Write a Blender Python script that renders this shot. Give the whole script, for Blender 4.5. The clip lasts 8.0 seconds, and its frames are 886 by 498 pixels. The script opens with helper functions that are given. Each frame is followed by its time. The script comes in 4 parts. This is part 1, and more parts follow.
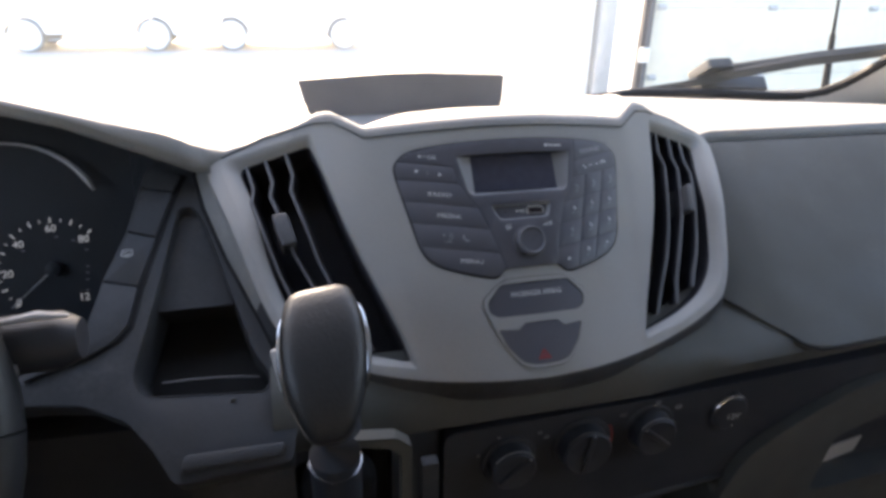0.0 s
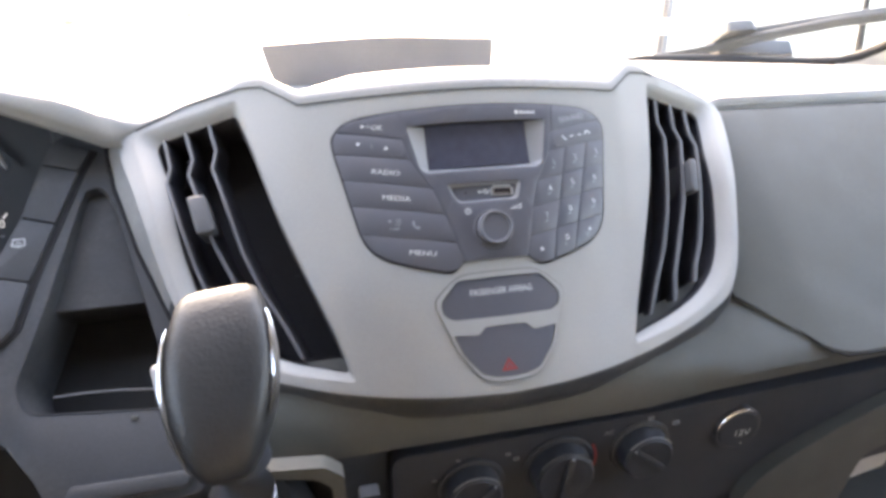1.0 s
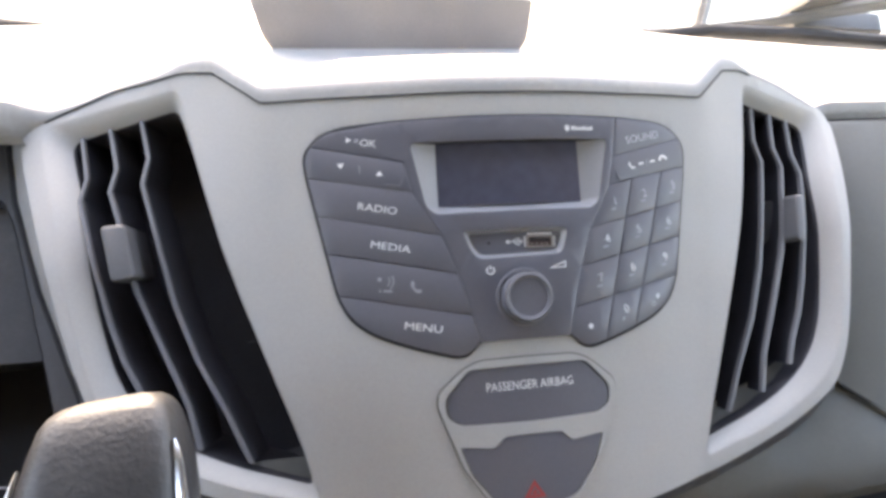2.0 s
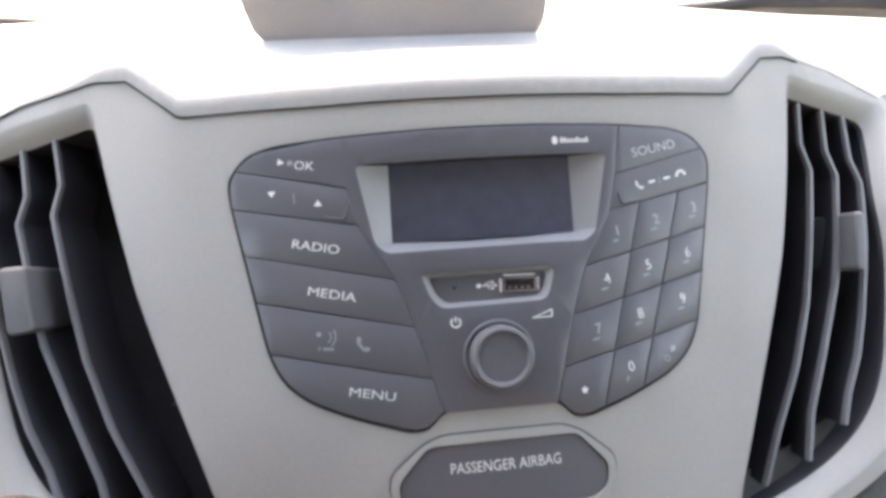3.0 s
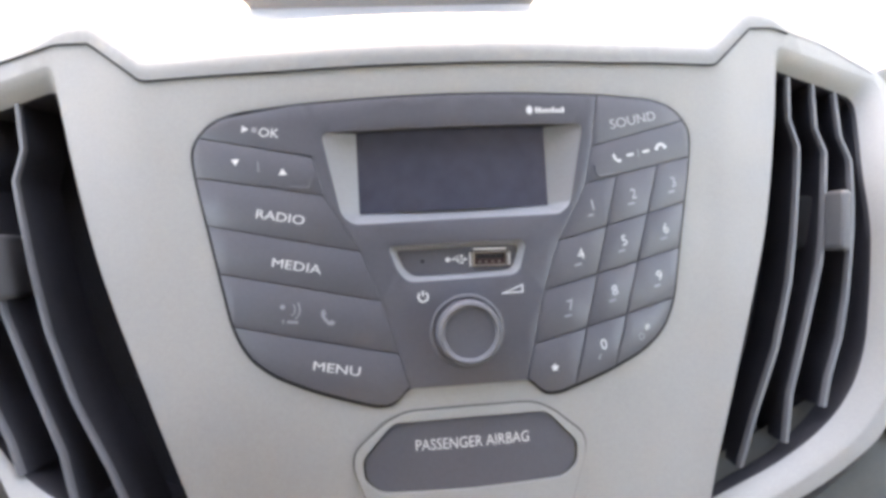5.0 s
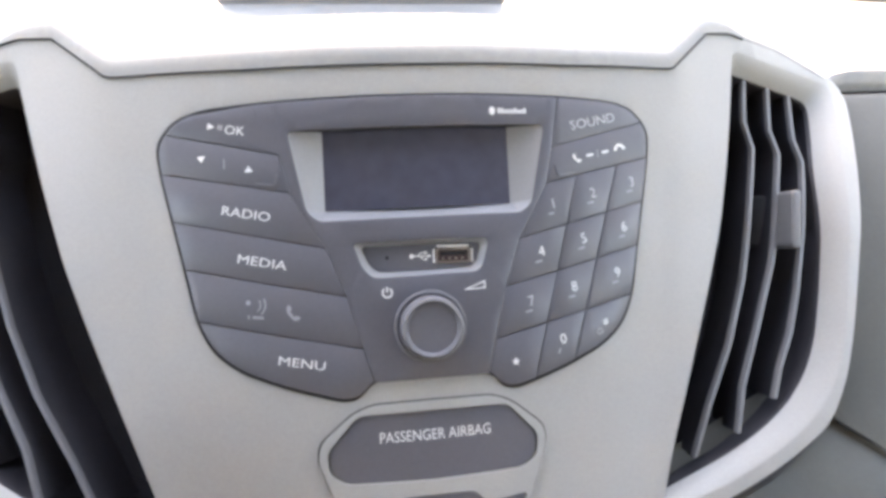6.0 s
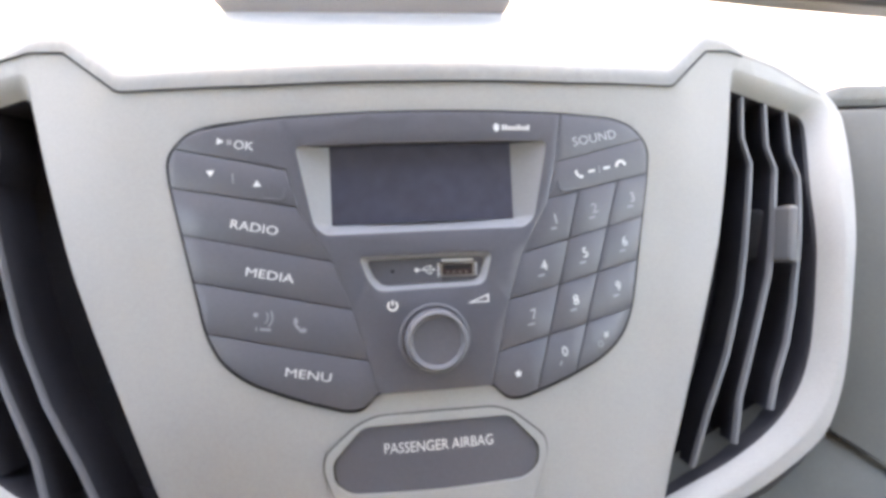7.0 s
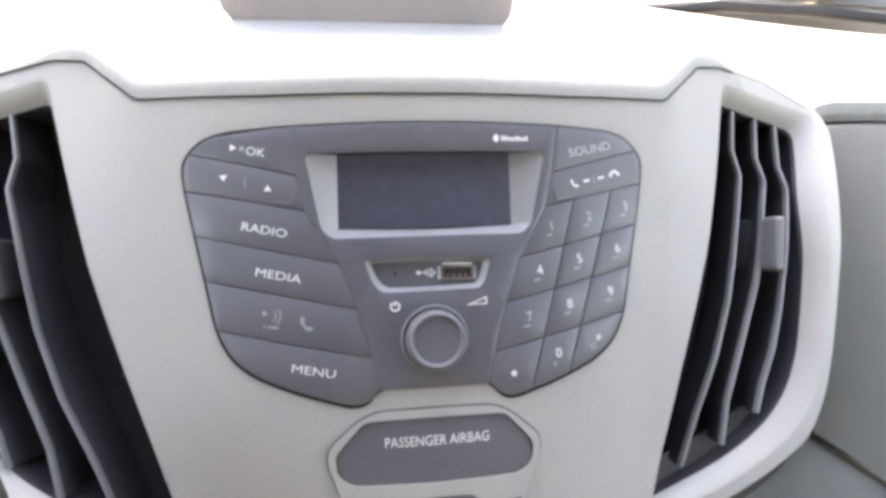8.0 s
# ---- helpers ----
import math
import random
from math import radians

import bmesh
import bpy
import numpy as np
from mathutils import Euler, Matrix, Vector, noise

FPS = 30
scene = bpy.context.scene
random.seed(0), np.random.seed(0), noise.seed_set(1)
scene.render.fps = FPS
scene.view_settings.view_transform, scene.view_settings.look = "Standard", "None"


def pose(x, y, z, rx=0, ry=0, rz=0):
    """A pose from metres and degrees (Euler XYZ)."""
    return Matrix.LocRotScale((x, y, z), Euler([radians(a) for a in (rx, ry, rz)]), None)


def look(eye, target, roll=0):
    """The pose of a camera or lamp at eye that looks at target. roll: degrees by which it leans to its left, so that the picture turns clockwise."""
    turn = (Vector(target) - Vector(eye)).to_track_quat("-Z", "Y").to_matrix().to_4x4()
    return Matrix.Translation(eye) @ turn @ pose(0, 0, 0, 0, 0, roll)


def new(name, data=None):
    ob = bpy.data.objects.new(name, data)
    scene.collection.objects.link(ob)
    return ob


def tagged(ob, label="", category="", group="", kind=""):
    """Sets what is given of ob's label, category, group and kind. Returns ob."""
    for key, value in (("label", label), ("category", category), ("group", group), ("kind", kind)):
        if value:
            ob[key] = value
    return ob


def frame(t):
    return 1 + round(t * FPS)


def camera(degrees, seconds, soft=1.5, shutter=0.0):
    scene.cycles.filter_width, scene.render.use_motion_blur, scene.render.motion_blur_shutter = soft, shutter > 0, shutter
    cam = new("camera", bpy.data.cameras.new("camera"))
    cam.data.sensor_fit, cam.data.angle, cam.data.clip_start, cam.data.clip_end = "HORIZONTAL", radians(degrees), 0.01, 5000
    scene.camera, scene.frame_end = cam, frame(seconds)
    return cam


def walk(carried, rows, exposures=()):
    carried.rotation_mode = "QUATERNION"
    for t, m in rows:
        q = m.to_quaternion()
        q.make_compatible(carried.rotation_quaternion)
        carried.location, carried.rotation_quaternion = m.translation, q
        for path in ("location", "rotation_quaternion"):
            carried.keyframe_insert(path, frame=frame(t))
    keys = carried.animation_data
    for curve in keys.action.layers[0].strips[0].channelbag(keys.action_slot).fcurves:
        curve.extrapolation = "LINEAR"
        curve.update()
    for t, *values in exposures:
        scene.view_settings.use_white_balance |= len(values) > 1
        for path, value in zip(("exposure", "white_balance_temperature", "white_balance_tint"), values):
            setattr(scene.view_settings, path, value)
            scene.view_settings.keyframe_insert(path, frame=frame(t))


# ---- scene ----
cam = camera(70.8, 8.0, 3.5)
PATH = [
    (0, (-0.1924, -0.0050, 1.7586), (0.2861, 1.7507, 0.9289), 1.33),
    (0.5, (-0.1447, 0.0345, 1.7313), (0.2856, 1.7696, 0.8346), 0.03),
    (1, (-0.1220, 0.0611, 1.7302), (0.2886, 1.8030, 0.8374), 0.46),
    (1.5, (-0.1037, 0.1132, 1.7324), (0.3183, 1.8185, 0.7763), 2.04),
    (1.7, (-0.0989, 0.1504, 1.7298), (0.2998, 1.8367, 0.7312), 2.79),
    (2.8, (-0.0523, 0.2538, 1.7242), (0.1617, 1.9287, 0.6524), 0.42),
    (3, (-0.0424, 0.2561, 1.7186), (0.1626, 1.9219, 0.6309), -0.03),
    (3.5, (-0.0290, 0.2608, 1.7137), (0.1684, 1.9054, 0.5929), -0.37),
    (4, (-0.0305, 0.2638, 1.7165), (0.1539, 1.9066, 0.5909), 0.25),
    (5.5, (-0.0268, 0.2560, 1.7115), (0.1929, 1.8765, 0.5601), 1.54),
    (6, (-0.0248, 0.2542, 1.7158), (0.2459, 1.8680, 0.5658), 2.38),
    (6.5, (-0.0290, 0.2562, 1.7196), (0.2551, 1.8571, 0.5550), 3.04),
    (7, (-0.0284, 0.2537, 1.7222), (0.2538, 1.8698, 0.5783), 2.97),
    (7.5, (-0.0295, 0.2505, 1.7243), (0.2606, 1.8678, 0.5840), 3.67),
    (8, (-0.0311, 0.2433, 1.7285), (0.2564, 1.8701, 0.6011), 3.83),
]
EXPO = [(0.0, 2.95, 7100, 17), (0.5, 3.9, 7550, 17), (1.0, 4.5, 7800, 18), (1.5, 4.4, 7900, 18), (3.0, 4.3, 8200, 18), (3.5, 4.5, 8250, 18), (4.0, 4.55, 8250, 18), (5.5, 4.57, 8300, 18), (6.5, 4.65, 8300, 18), (8.0, 4.65, 8300, 18)]
walk(cam, [(t, look(eye, target, roll)) for t, eye, target, roll in PATH], EXPO)

# ---- world and daylight ----
world = bpy.data.worlds.new("daylight")
scene.world = world
world.use_nodes = True
sky = world.node_tree.nodes.new("ShaderNodeTexSky")
sky.sky_type = "NISHITA"
sky.sun_disc = False
sky.sun_elevation, sky.sun_rotation = radians(22), radians(-6)
sky.air_density, sky.dust_density = 1.0, 4.0
background = world.node_tree.nodes["Background"]
background.inputs["Strength"].default_value = 0.14
world.node_tree.links.new(sky.outputs["Color"], background.inputs["Color"])
sun = new("sun", bpy.data.lights.new("sun", "SUN"))
sun.data.energy, sun.data.angle, sun.data.color = 0.5, radians(12), (1.0, 0.97, 0.93)
sun.matrix_world = look((-9 * math.sin(radians(6)), 9 * math.cos(radians(6)), 1.0 + 9 * math.tan(radians(22))), (0, 0, 1.0))


# ---- materials ----
def plastic(name, colour, rough=0.5, grain=700.0, relief=0.25, vary=0.12, metal=0.0, coat=0.0, dust=0.0, streak=False):
    """Moulded surface: two scales of colour variation, fine grain in relief, uneven gloss, a little dust."""
    m = bpy.data.materials.new(name)
    m.use_nodes = True
    nt = m.node_tree
    b = nt.nodes["Principled BSDF"]
    b.inputs["Metallic"].default_value = metal
    b.inputs["Coat Weight"].default_value = coat
    b.inputs["Coat Roughness"].default_value = 0.15
    co = nt.nodes.new("ShaderNodeTexCoord")

    def noisy(scale, detail=3.0):
        n = nt.nodes.new("ShaderNodeTexNoise")
        n.inputs["Scale"].default_value, n.inputs["Detail"].default_value = scale, detail
        nt.links.new(co.outputs["Object"], n.inputs["Vector"])
        return n.outputs["Fac"]

    def spread(value, low, high, f0=0.3, f1=0.7):
        r = nt.nodes.new("ShaderNodeMapRange")
        for key, v in (("From Min", f0), ("From Max", f1), ("To Min", low), ("To Max", high)):
            r.inputs[key].default_value = v
        nt.links.new(value, r.inputs["Value"])
        return r.outputs["Result"]

    def times(a, c):
        q = nt.nodes.new("ShaderNodeMath")
        q.operation = "MULTIPLY"
        nt.links.new(a, q.inputs[0])
        nt.links.new(c, q.inputs[1])
        return q.outputs[0]

    tone = times(spread(noisy(9.0), 1 - vary, 1 + vary), spread(noisy(grain * 0.5, 2.0), 1 - vary * 0.7, 1 + vary * 0.7))
    mix = nt.nodes.new("ShaderNodeVectorMath")
    mix.operation = "SCALE"
    mix.inputs[0].default_value = colour
    nt.links.new(tone, mix.inputs["Scale"])
    last = mix.outputs[0]
    if dust:
        over = nt.nodes.new("ShaderNodeMix")
        over.data_type = "RGBA"
        over.inputs["B"].default_value = (0.55, 0.54, 0.51, 1)
        smear = noisy(14.0, 6.0)
        if streak:
            turn = nt.nodes.new("ShaderNodeMapping")
            turn.inputs["Rotation"].default_value = (0, 0, radians(18))
            turn.inputs["Scale"].default_value = (0.35, 1.6, 1.0)
            nt.links.new(co.outputs["Object"], turn.inputs["Vector"])
            nt.links.new(turn.outputs["Vector"], smear.node.inputs["Vector"])
        nt.links.new(times(spread(smear, 0, dust, 0.45, 0.75), spread(noisy(260.0, 4.0), 0.2, 1.0)), over.inputs["Factor"])
        nt.links.new(last, over.inputs["A"])
        last = over.outputs["Result"]
    nt.links.new(last, b.inputs["Base Color"])
    nt.links.new(spread(noisy(24.0, 5.0), rough * 0.85, min(1.0, rough * 1.15)), b.inputs["Roughness"])
    if relief:
        bump = nt.nodes.new("ShaderNodeBump")
        bump.inputs["Strength"].default_value, bump.inputs["Distance"].default_value = relief, 0.0006
        nt.links.new(noisy(grain, 2.0), bump.inputs["Height"])
        nt.links.new(bump.outputs["Normal"], b.inputs["Normal"])
    return m


def plain(name, colour, rough=0.4, metal=0.0):
    return plastic(name, colour, rough, 300.0, 0.0, 0.05, metal)


def clear(name, tint, gloss=0.04, rough=0.0):
    """Thin pane: lets light through, with a little mirror gloss."""
    m = bpy.data.materials.new(name)
    m.use_nodes = True
    nt = m.node_tree
    nt.nodes.remove(nt.nodes["Principled BSDF"])
    see, shine, mix = (nt.nodes.new("ShaderNodeBsdf" + k) for k in ("Transparent", "Glossy", "Transparent"))
    see.inputs["Color"].default_value = (*tint, 1)
    shine.inputs["Roughness"].default_value = rough
    blend = nt.nodes.new("ShaderNodeMixShader")
    blend.inputs["Fac"].default_value = gloss
    nt.nodes.remove(mix)
    nt.links.new(see.outputs[0], blend.inputs[1])
    nt.links.new(shine.outputs[0], blend.inputs[2])
    nt.links.new(blend.outputs[0], nt.nodes["Material Output"].inputs["Surface"])
    return m


FASCIA = plastic("satin_grey_plastic", (0.350, 0.350, 0.340), 0.62, 1500, 0.10, 0.05, dust=0.10)
PAD = plastic("dash_top_plastic", (0.285, 0.285, 0.278), 0.56, 900, 0.12, 0.05, dust=0.5, streak=True)
# The tray's rear wall has a darker, cooler grey than the pad.
HUMP = plastic("tray_wall_grey", (0.148, 0.152, 0.165), 0.6, 900, 0.2, 0.08, dust=0.1)
PANEL = plastic("grained_grey_plastic", (0.088, 0.0895, 0.082), 0.55, 1000, 0.22, 0.05, dust=0.05)
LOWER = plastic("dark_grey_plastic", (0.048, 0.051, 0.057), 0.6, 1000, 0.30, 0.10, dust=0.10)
BLACK = plastic("black_plastic", (0.034, 0.037, 0.045), 0.5, 1100, 0.2, 0.10)
DARK = plastic("duct_and_shaded_vane_plastic", (0.032, 0.032, 0.040), 0.6, 900, 0.2, 0.10)
TAB = plastic("tab_plastic", (0.10, 0.10, 0.106), 0.5, 1100, 0.12, 0.06)
# Paler grey for the vanes' front edges, standing for the light they catch.
VANE = plastic("vane_edge_plastic", (0.145, 0.145, 0.155), 0.45, 1100, 0.12, 0.06, dust=0.05)
RIMGREY = plastic("knob_rim_plastic", (0.13, 0.13, 0.142), 0.55, 1100, 0.12, 0.06)
KEY = plastic("radio_key_plastic", (0.110, 0.111, 0.130), 0.40, 1600, 0.08, 0.06, dust=0.04)
FACE = plastic("radio_face_plastic", (0.104, 0.105, 0.124), 0.36, 1600, 0.06, 0.06, dust=0.04)
BEZEL = plastic("bezel_plastic", (0.26, 0.262, 0.275), 0.35, 1500, 0.06, 0.05)
SCREEN = plastic("display_glass", (0.062, 0.065, 0.092), 0.16, 300, 0.0, 0.10, coat=0.4)
GAP = plain("seam_black", (0.012, 0.012, 0.014), 0.8)
INK = plain("white_legend_ink", (0.75, 0.76, 0.77), 0.5)
FAINT = plain("grey_legend_ink", (0.30, 0.31, 0.34), 0.5)
DULL = plain("worn_legend_ink", (0.44, 0.45, 0.47), 0.5)
RED = plain("red_legend_ink", (0.34, 0.05, 0.05), 0.5)
CHROME = plain("satin_chrome", (0.88, 0.88, 0.89), 0.2, 1.0)
SILVER = plain("silver_trim_paint", (0.78, 0.78, 0.79), 0.4, 0.35)
RUSTY = plain("socket_brown", (0.055, 0.03, 0.03), 0.6)
WHITEINK = plain("glowing_dial_ink", (0.92, 0.93, 0.94), 0.5)
# Faint glow added to lift the numerals and ticks under the hood.
WHITEINK.node_tree.nodes["Principled BSDF"].inputs["Emission Color"].default_value = (0.9, 0.95, 1.0, 1)
WHITEINK.node_tree.nodes["Principled BSDF"].inputs["Emission Strength"].default_value = 0.035
STEEL = plain("port_steel", (0.55, 0.52, 0.49), 0.3, 1.0)
LEATHER = plastic("knob_leatherette", (0.033, 0.034, 0.036), 0.47, 420, 0.6, 0.08, coat=0.1)
GREYKNOB = plain("release_button_grey", (0.45, 0.45, 0.46), 0.35)
RUBBER = plastic("black_rubber", (0.018, 0.018, 0.019), 0.65, 500, 0.2, 0.1)
WIPER = plastic("weathered_wiper", (0.10, 0.10, 0.10), 0.6, 300, 0.2, 0.1)
TRIM = plastic("pillar_trim_plastic", (0.55, 0.55, 0.54), 0.55, 900, 0.2, 0.06, dust=0.1)
LINER = plastic("cab_lining", (0.13, 0.13, 0.127), 0.85, 300, 0.3, 0.08)
FLOORMAT = plastic("floor_rubber", (0.04, 0.04, 0.042), 0.8, 200, 0.4, 0.15, dust=0.2)
CONCRETE = plastic("pale_concrete", (0.64, 0.63, 0.60), 0.85, 40, 0.4, 0.10)
WHITEPAINT = plastic("white_car_paint", (0.80, 0.80, 0.80), 0.25, 60, 0.0, 0.02, coat=0.6)
DOORPAINT = plastic("cream_door_paint", (0.68, 0.65, 0.55), 0.5, 50, 0.05, 0.04)
TRACK = plastic("dark_track_paint", (0.11, 0.11, 0.115), 0.5, 80, 0.1, 0.08)
ALUMINIUM = plastic("aluminium_frame", (0.5, 0.5, 0.5), 0.4, 80, 0.1, 0.05, metal=0.6)
WALLPAINT = plastic("white_wall_render", (0.74, 0.74, 0.72), 0.8, 60, 0.3, 0.05)
# Far paler than rubber: stands for glare that washes out the distant wheels.
TYRE = plastic("glare_paled_tyre", (0.42, 0.42, 0.41), 0.75, 120, 0.3, 0.1)
GLASS = clear("windscreen_glass", (0.93, 0.95, 0.94), 0.035)
TINTED = plain("dark_car_window", (0.03, 0.035, 0.04), 0.1)


# ---- mesh helpers ----
def thing(name, base, label, category, group="", kind=""):
    ob = new(name)
    ob.location = base
    ob.empty_display_size = 0.02
    return tagged(ob, label, category, group, kind)


def finish(bm, angle=32.0):
    bmesh.ops.recalc_face_normals(bm, faces=bm.faces)
    for f in bm.faces:
        f.smooth = True
    for e in bm.edges:
        e.smooth = not (len(e.link_faces) == 2 and e.calc_face_angle(0) > radians(angle))


def part(name, bm, material, parent=None, label="", angle=32.0):
    """Links a bmesh as one mesh object under a thing or a part."""
    finish(bm, angle)
    me = bpy.data.meshes.new(name)
    bm.to_mesh(me)
    bm.free()
    me.materials.append(material)
    ob = new(name, me)
    if parent is not None:
        ob.parent = parent
        if parent.type == "EMPTY":
            ob.matrix_parent_inverse = Matrix.Translation(parent.location).inverted()
    if label:
        ob["label"] = label
    return ob


def rounded(points, r, n=4):
    """Closed outline with its corners rounded by radius r (or one radius for each corner)."""
    out, k = [], len(points)
    for i, p in enumerate(points):
        p = Vector(p[:2])
        a, b = Vector(points[i - 1][:2]) - p, Vector(points[(i + 1) % k][:2]) - p
        ri = r[i] if isinstance(r, (list, tuple)) else r
        if ri <= 0:
            out.append(p.copy())
            continue
        d = min(ri, a.length * 0.45, b.length * 0.45)
        s, e = p + a.normalized() * d, p + b.normalized() * d
        for j in range(n + 1):
            q = j / n
            out.append((1 - q) ** 2 * s + 2 * q * (1 - q) * p + q * q * e)
    return out


def densify(points, step):
    out = []
    for i, p in enumerate(points):
        q = points[(i + 1) % len(points)]
        p, q = Vector(p), Vector(q)
        n = max(1, int((q - p).length / step))
        out += [p.lerp(q, j / n) for j in range(n)]
    return out


def mirrored(half):
    """A closed symmetric outline from its right half, which runs from the top middle to the bottom middle."""
    left = [(-x, y) for x, y in reversed(half) if x > 1e-6]
    return list(half) + left


def both(radii):
    return list(radii) + list(reversed(radii[1:-1]))


def clip(poly, a, b, c):
    """The part of an outline where a*x + b*y <= c."""
    out = []
    for i, p in enumerate(poly):
        q = poly[(i + 1) % len(poly)]
        dp, dq = a * p[0] + b * p[1] - c, a * q[0] + b * q[1] - c
        if dp <= 0:
            out.append(Vector((p[0], p[1])))
        if dp * dq < 0:
            f = dp / (dp - dq)
            out.append(Vector((p[0] + f * (q[0] - p[0]), p[1] + f * (q[1] - p[1]))))
    return out


def prism(outline, low, high, holes=(), bevel=0.0, segments=2):
    """A plate with an outline and holes in its plane, from low to high, its upper rim rounded."""
    bm = bmesh.new()
    edges = []
    for loop in (outline, *holes):
        vs = [bm.verts.new((p[0], p[1], high)) for p in loop]
        edges += [bm.edges.new((vs[i - 1], vs[i])) for i in range(len(vs))]
    if holes:
        bmesh.ops.triangle_fill(bm, use_beauty=True, use_dissolve=False, edges=edges)
    else:
        bm.faces.new(bm.verts)
    for f in bm.faces:
        f.normal_update()
        if f.normal.z < 0:
            f.normal_flip()
    made = bmesh.ops.extrude_face_region(bm, geom=bm.faces[:] + bm.edges[:] + bm.verts[:])
    moved = [g for g in made["geom"] if isinstance(g, bmesh.types.BMVert)]
    for v in moved:
        v.co.z = low
    bmesh.ops.recalc_face_normals(bm, faces=bm.faces)
    if bevel:
        rim = [e for e in bm.edges if len(e.link_faces) == 2 and all(abs(v.co.z - high) < 1e-9 for v in e.verts)
               and any(abs(f.normal.z) < 0.5 for f in e.link_faces)]
        bmesh.ops.bevel(bm, geom=rim, offset=bevel, segments=segments, affect="EDGES", profile=0.5, clamp_overlap=True)
    return bm


def sliced(bm, axis, start, stop, step):
    normal = [0, 0, 0]
    normal[axis] = 1
    v = start
    while v <= stop + 1e-9:
        co = [0, 0, 0]
        co[axis] = v
        bmesh.ops.bisect_plane(bm, geom=bm.verts[:] + bm.edges[:] + bm.faces[:], plane_co=co, plane_no=normal, dist=1e-7)
        v += step
    return bm


def mapped(bm, f):
    for v in bm.verts:
        v.co = f(*v.co)
    return bm


def loft(loops, close=True, caps=(False, False)):
    """A skin over loops of equal length."""
    bm = bmesh.new()
    rows = [[bm.verts.new(p) for p in loop] for loop in loops]
    n = len(rows[0])
    for a, b in zip(rows, rows[1:]):
        for i in range(n if close else n - 1):
            j = (i + 1) % n
            bm.faces.new((a[i], a[j], b[j], b[i]))
    if caps[0]:
        bm.faces.new(list(reversed(rows[0])))
    if caps[1]:
        bm.faces.new(rows[-1])
    return bm


def lathe(profile, n=40, closed=True):
    """A turned solid about the local z axis from (radius, height) pairs."""
    return loft([[(r * math.cos(2 * math.pi * i / n), r * math.sin(2 * math.pi * i / n), z) for i in range(n)] for r, z in profile],
                caps=(closed and profile[0][0] > 0, closed and profile[-1][0] > 0))


def tube(points, radius, n=10, flat=1.0, up=(0, 0, 1)):
    """A round or flattened bar along a line of points; radius may change along it."""
    points = [Vector(p) for p in points]
    loops = []
    for i, p in enumerate(points):
        d = (points[min(i + 1, len(points) - 1)] - points[max(i - 1, 0)]).normalized()
        s = d.cross(Vector(up)).normalized()
        u = s.cross(d)
        r = radius[i] if isinstance(radius, (list, tuple)) else radius
        loops.append([p + r * math.cos(2 * math.pi * k / n) * s + r * flat * math.sin(2 * math.pi * k / n) * u for k in range(n)])
    return loft(loops, caps=(True, True))


def box(x0, x1, y0, y1, z0, z1, bevel=0.0, segments=2):
    bm = prism([(x0, y0), (x1, y0), (x1, y1), (x0, y1)], z0, z1)
    if bevel:
        bmesh.ops.bevel(bm, geom=bm.edges[:], offset=bevel, segments=segments, affect="EDGES", profile=0.5, clamp_overlap=True)
    return bm


def joined(*parts):
    out = bmesh.new()
    for bm in parts:
        me = bpy.data.meshes.new("joint")
        bm.to_mesh(me)
        bm.free()
        out.from_mesh(me)
        bpy.data.meshes.remove(me)
    return out


def lettering(text, height, width=0.0, thick=0.0002, spread=1.0):
    """Letters centred on the origin, with capitals of that height; stretched to width where it is given."""
    curve = bpy.data.curves.new("letters", "FONT")
    curve.body, curve.size, curve.space_character, curve.resolution_u = text, 1.0, spread, 3
    ob = new("letters", curve)
    bpy.context.view_layer.update()
    me = bpy.data.meshes.new_from_object(ob.evaluated_get(bpy.context.evaluated_depsgraph_get()))
    bpy.data.objects.remove(ob)
    bpy.data.curves.remove(curve)
    bm = bmesh.new()
    bm.from_mesh(me)
    bpy.data.meshes.remove(me)
    xs, ys = [v.co.x for v in bm.verts], [v.co.y for v in bm.verts]
    k = height / 0.69
    kx = width / (max(xs) - min(xs)) if width else k
    cx, cy = (max(xs) + min(xs)) / 2, (max(ys) + min(ys)) / 2
    for v in bm.verts:
        v.co = ((v.co.x - cx) * kx, (v.co.y - cy) * k, thick)
    return bm


# ---- the curved face of the centre stack ----
FACE_O = Vector((0, 0.52, 1.62))
RAKE = radians(35.7)
FACE_V = Vector((0, math.sin(RAKE), math.cos(RAKE)))
FACE_N = Vector((0, -math.cos(RAKE), math.sin(RAKE)))


def soft_step(q):
    q = min(1.0, max(0.0, q))
    return q * q * (3 - 2 * q)


def swell(x, v):
    """How far the face stands out: a rounded middle between two soft creases, and wings that fall back towards the top."""
    a, crease = abs(x), 0.122 + 0.12 * min(v, 0)
    fall = 0.10 + 0.11 * soft_step((v + 0.2) / 0.15) + 0.25 * soft_step((v + 0.085) / 0.12)
    ridge = 0.0008 * math.exp(-((a - crease - 0.006) / 0.011) ** 2)
    return 0.027 - 1.6 * min(a, crease) ** 2 - max(a - crease, 0) * fall + ridge


SEAT = {"scale": 1.0, "shift": 0.0}  # the radio and the plate under it sit a little off the middle


def on_face(x, v, h=0.0):
    """A place on the stack from millimetres across, up (on a scale of 0.98) and out of its face."""
    x, v, h = (x * SEAT["scale"] + SEAT["shift"]) * 0.001, v * 0.00098 + 0.0005, h * 0.001
    return FACE_O + Vector((x, 0, 0)) + FACE_V * v + FACE_N * (swell(x, v) + h)


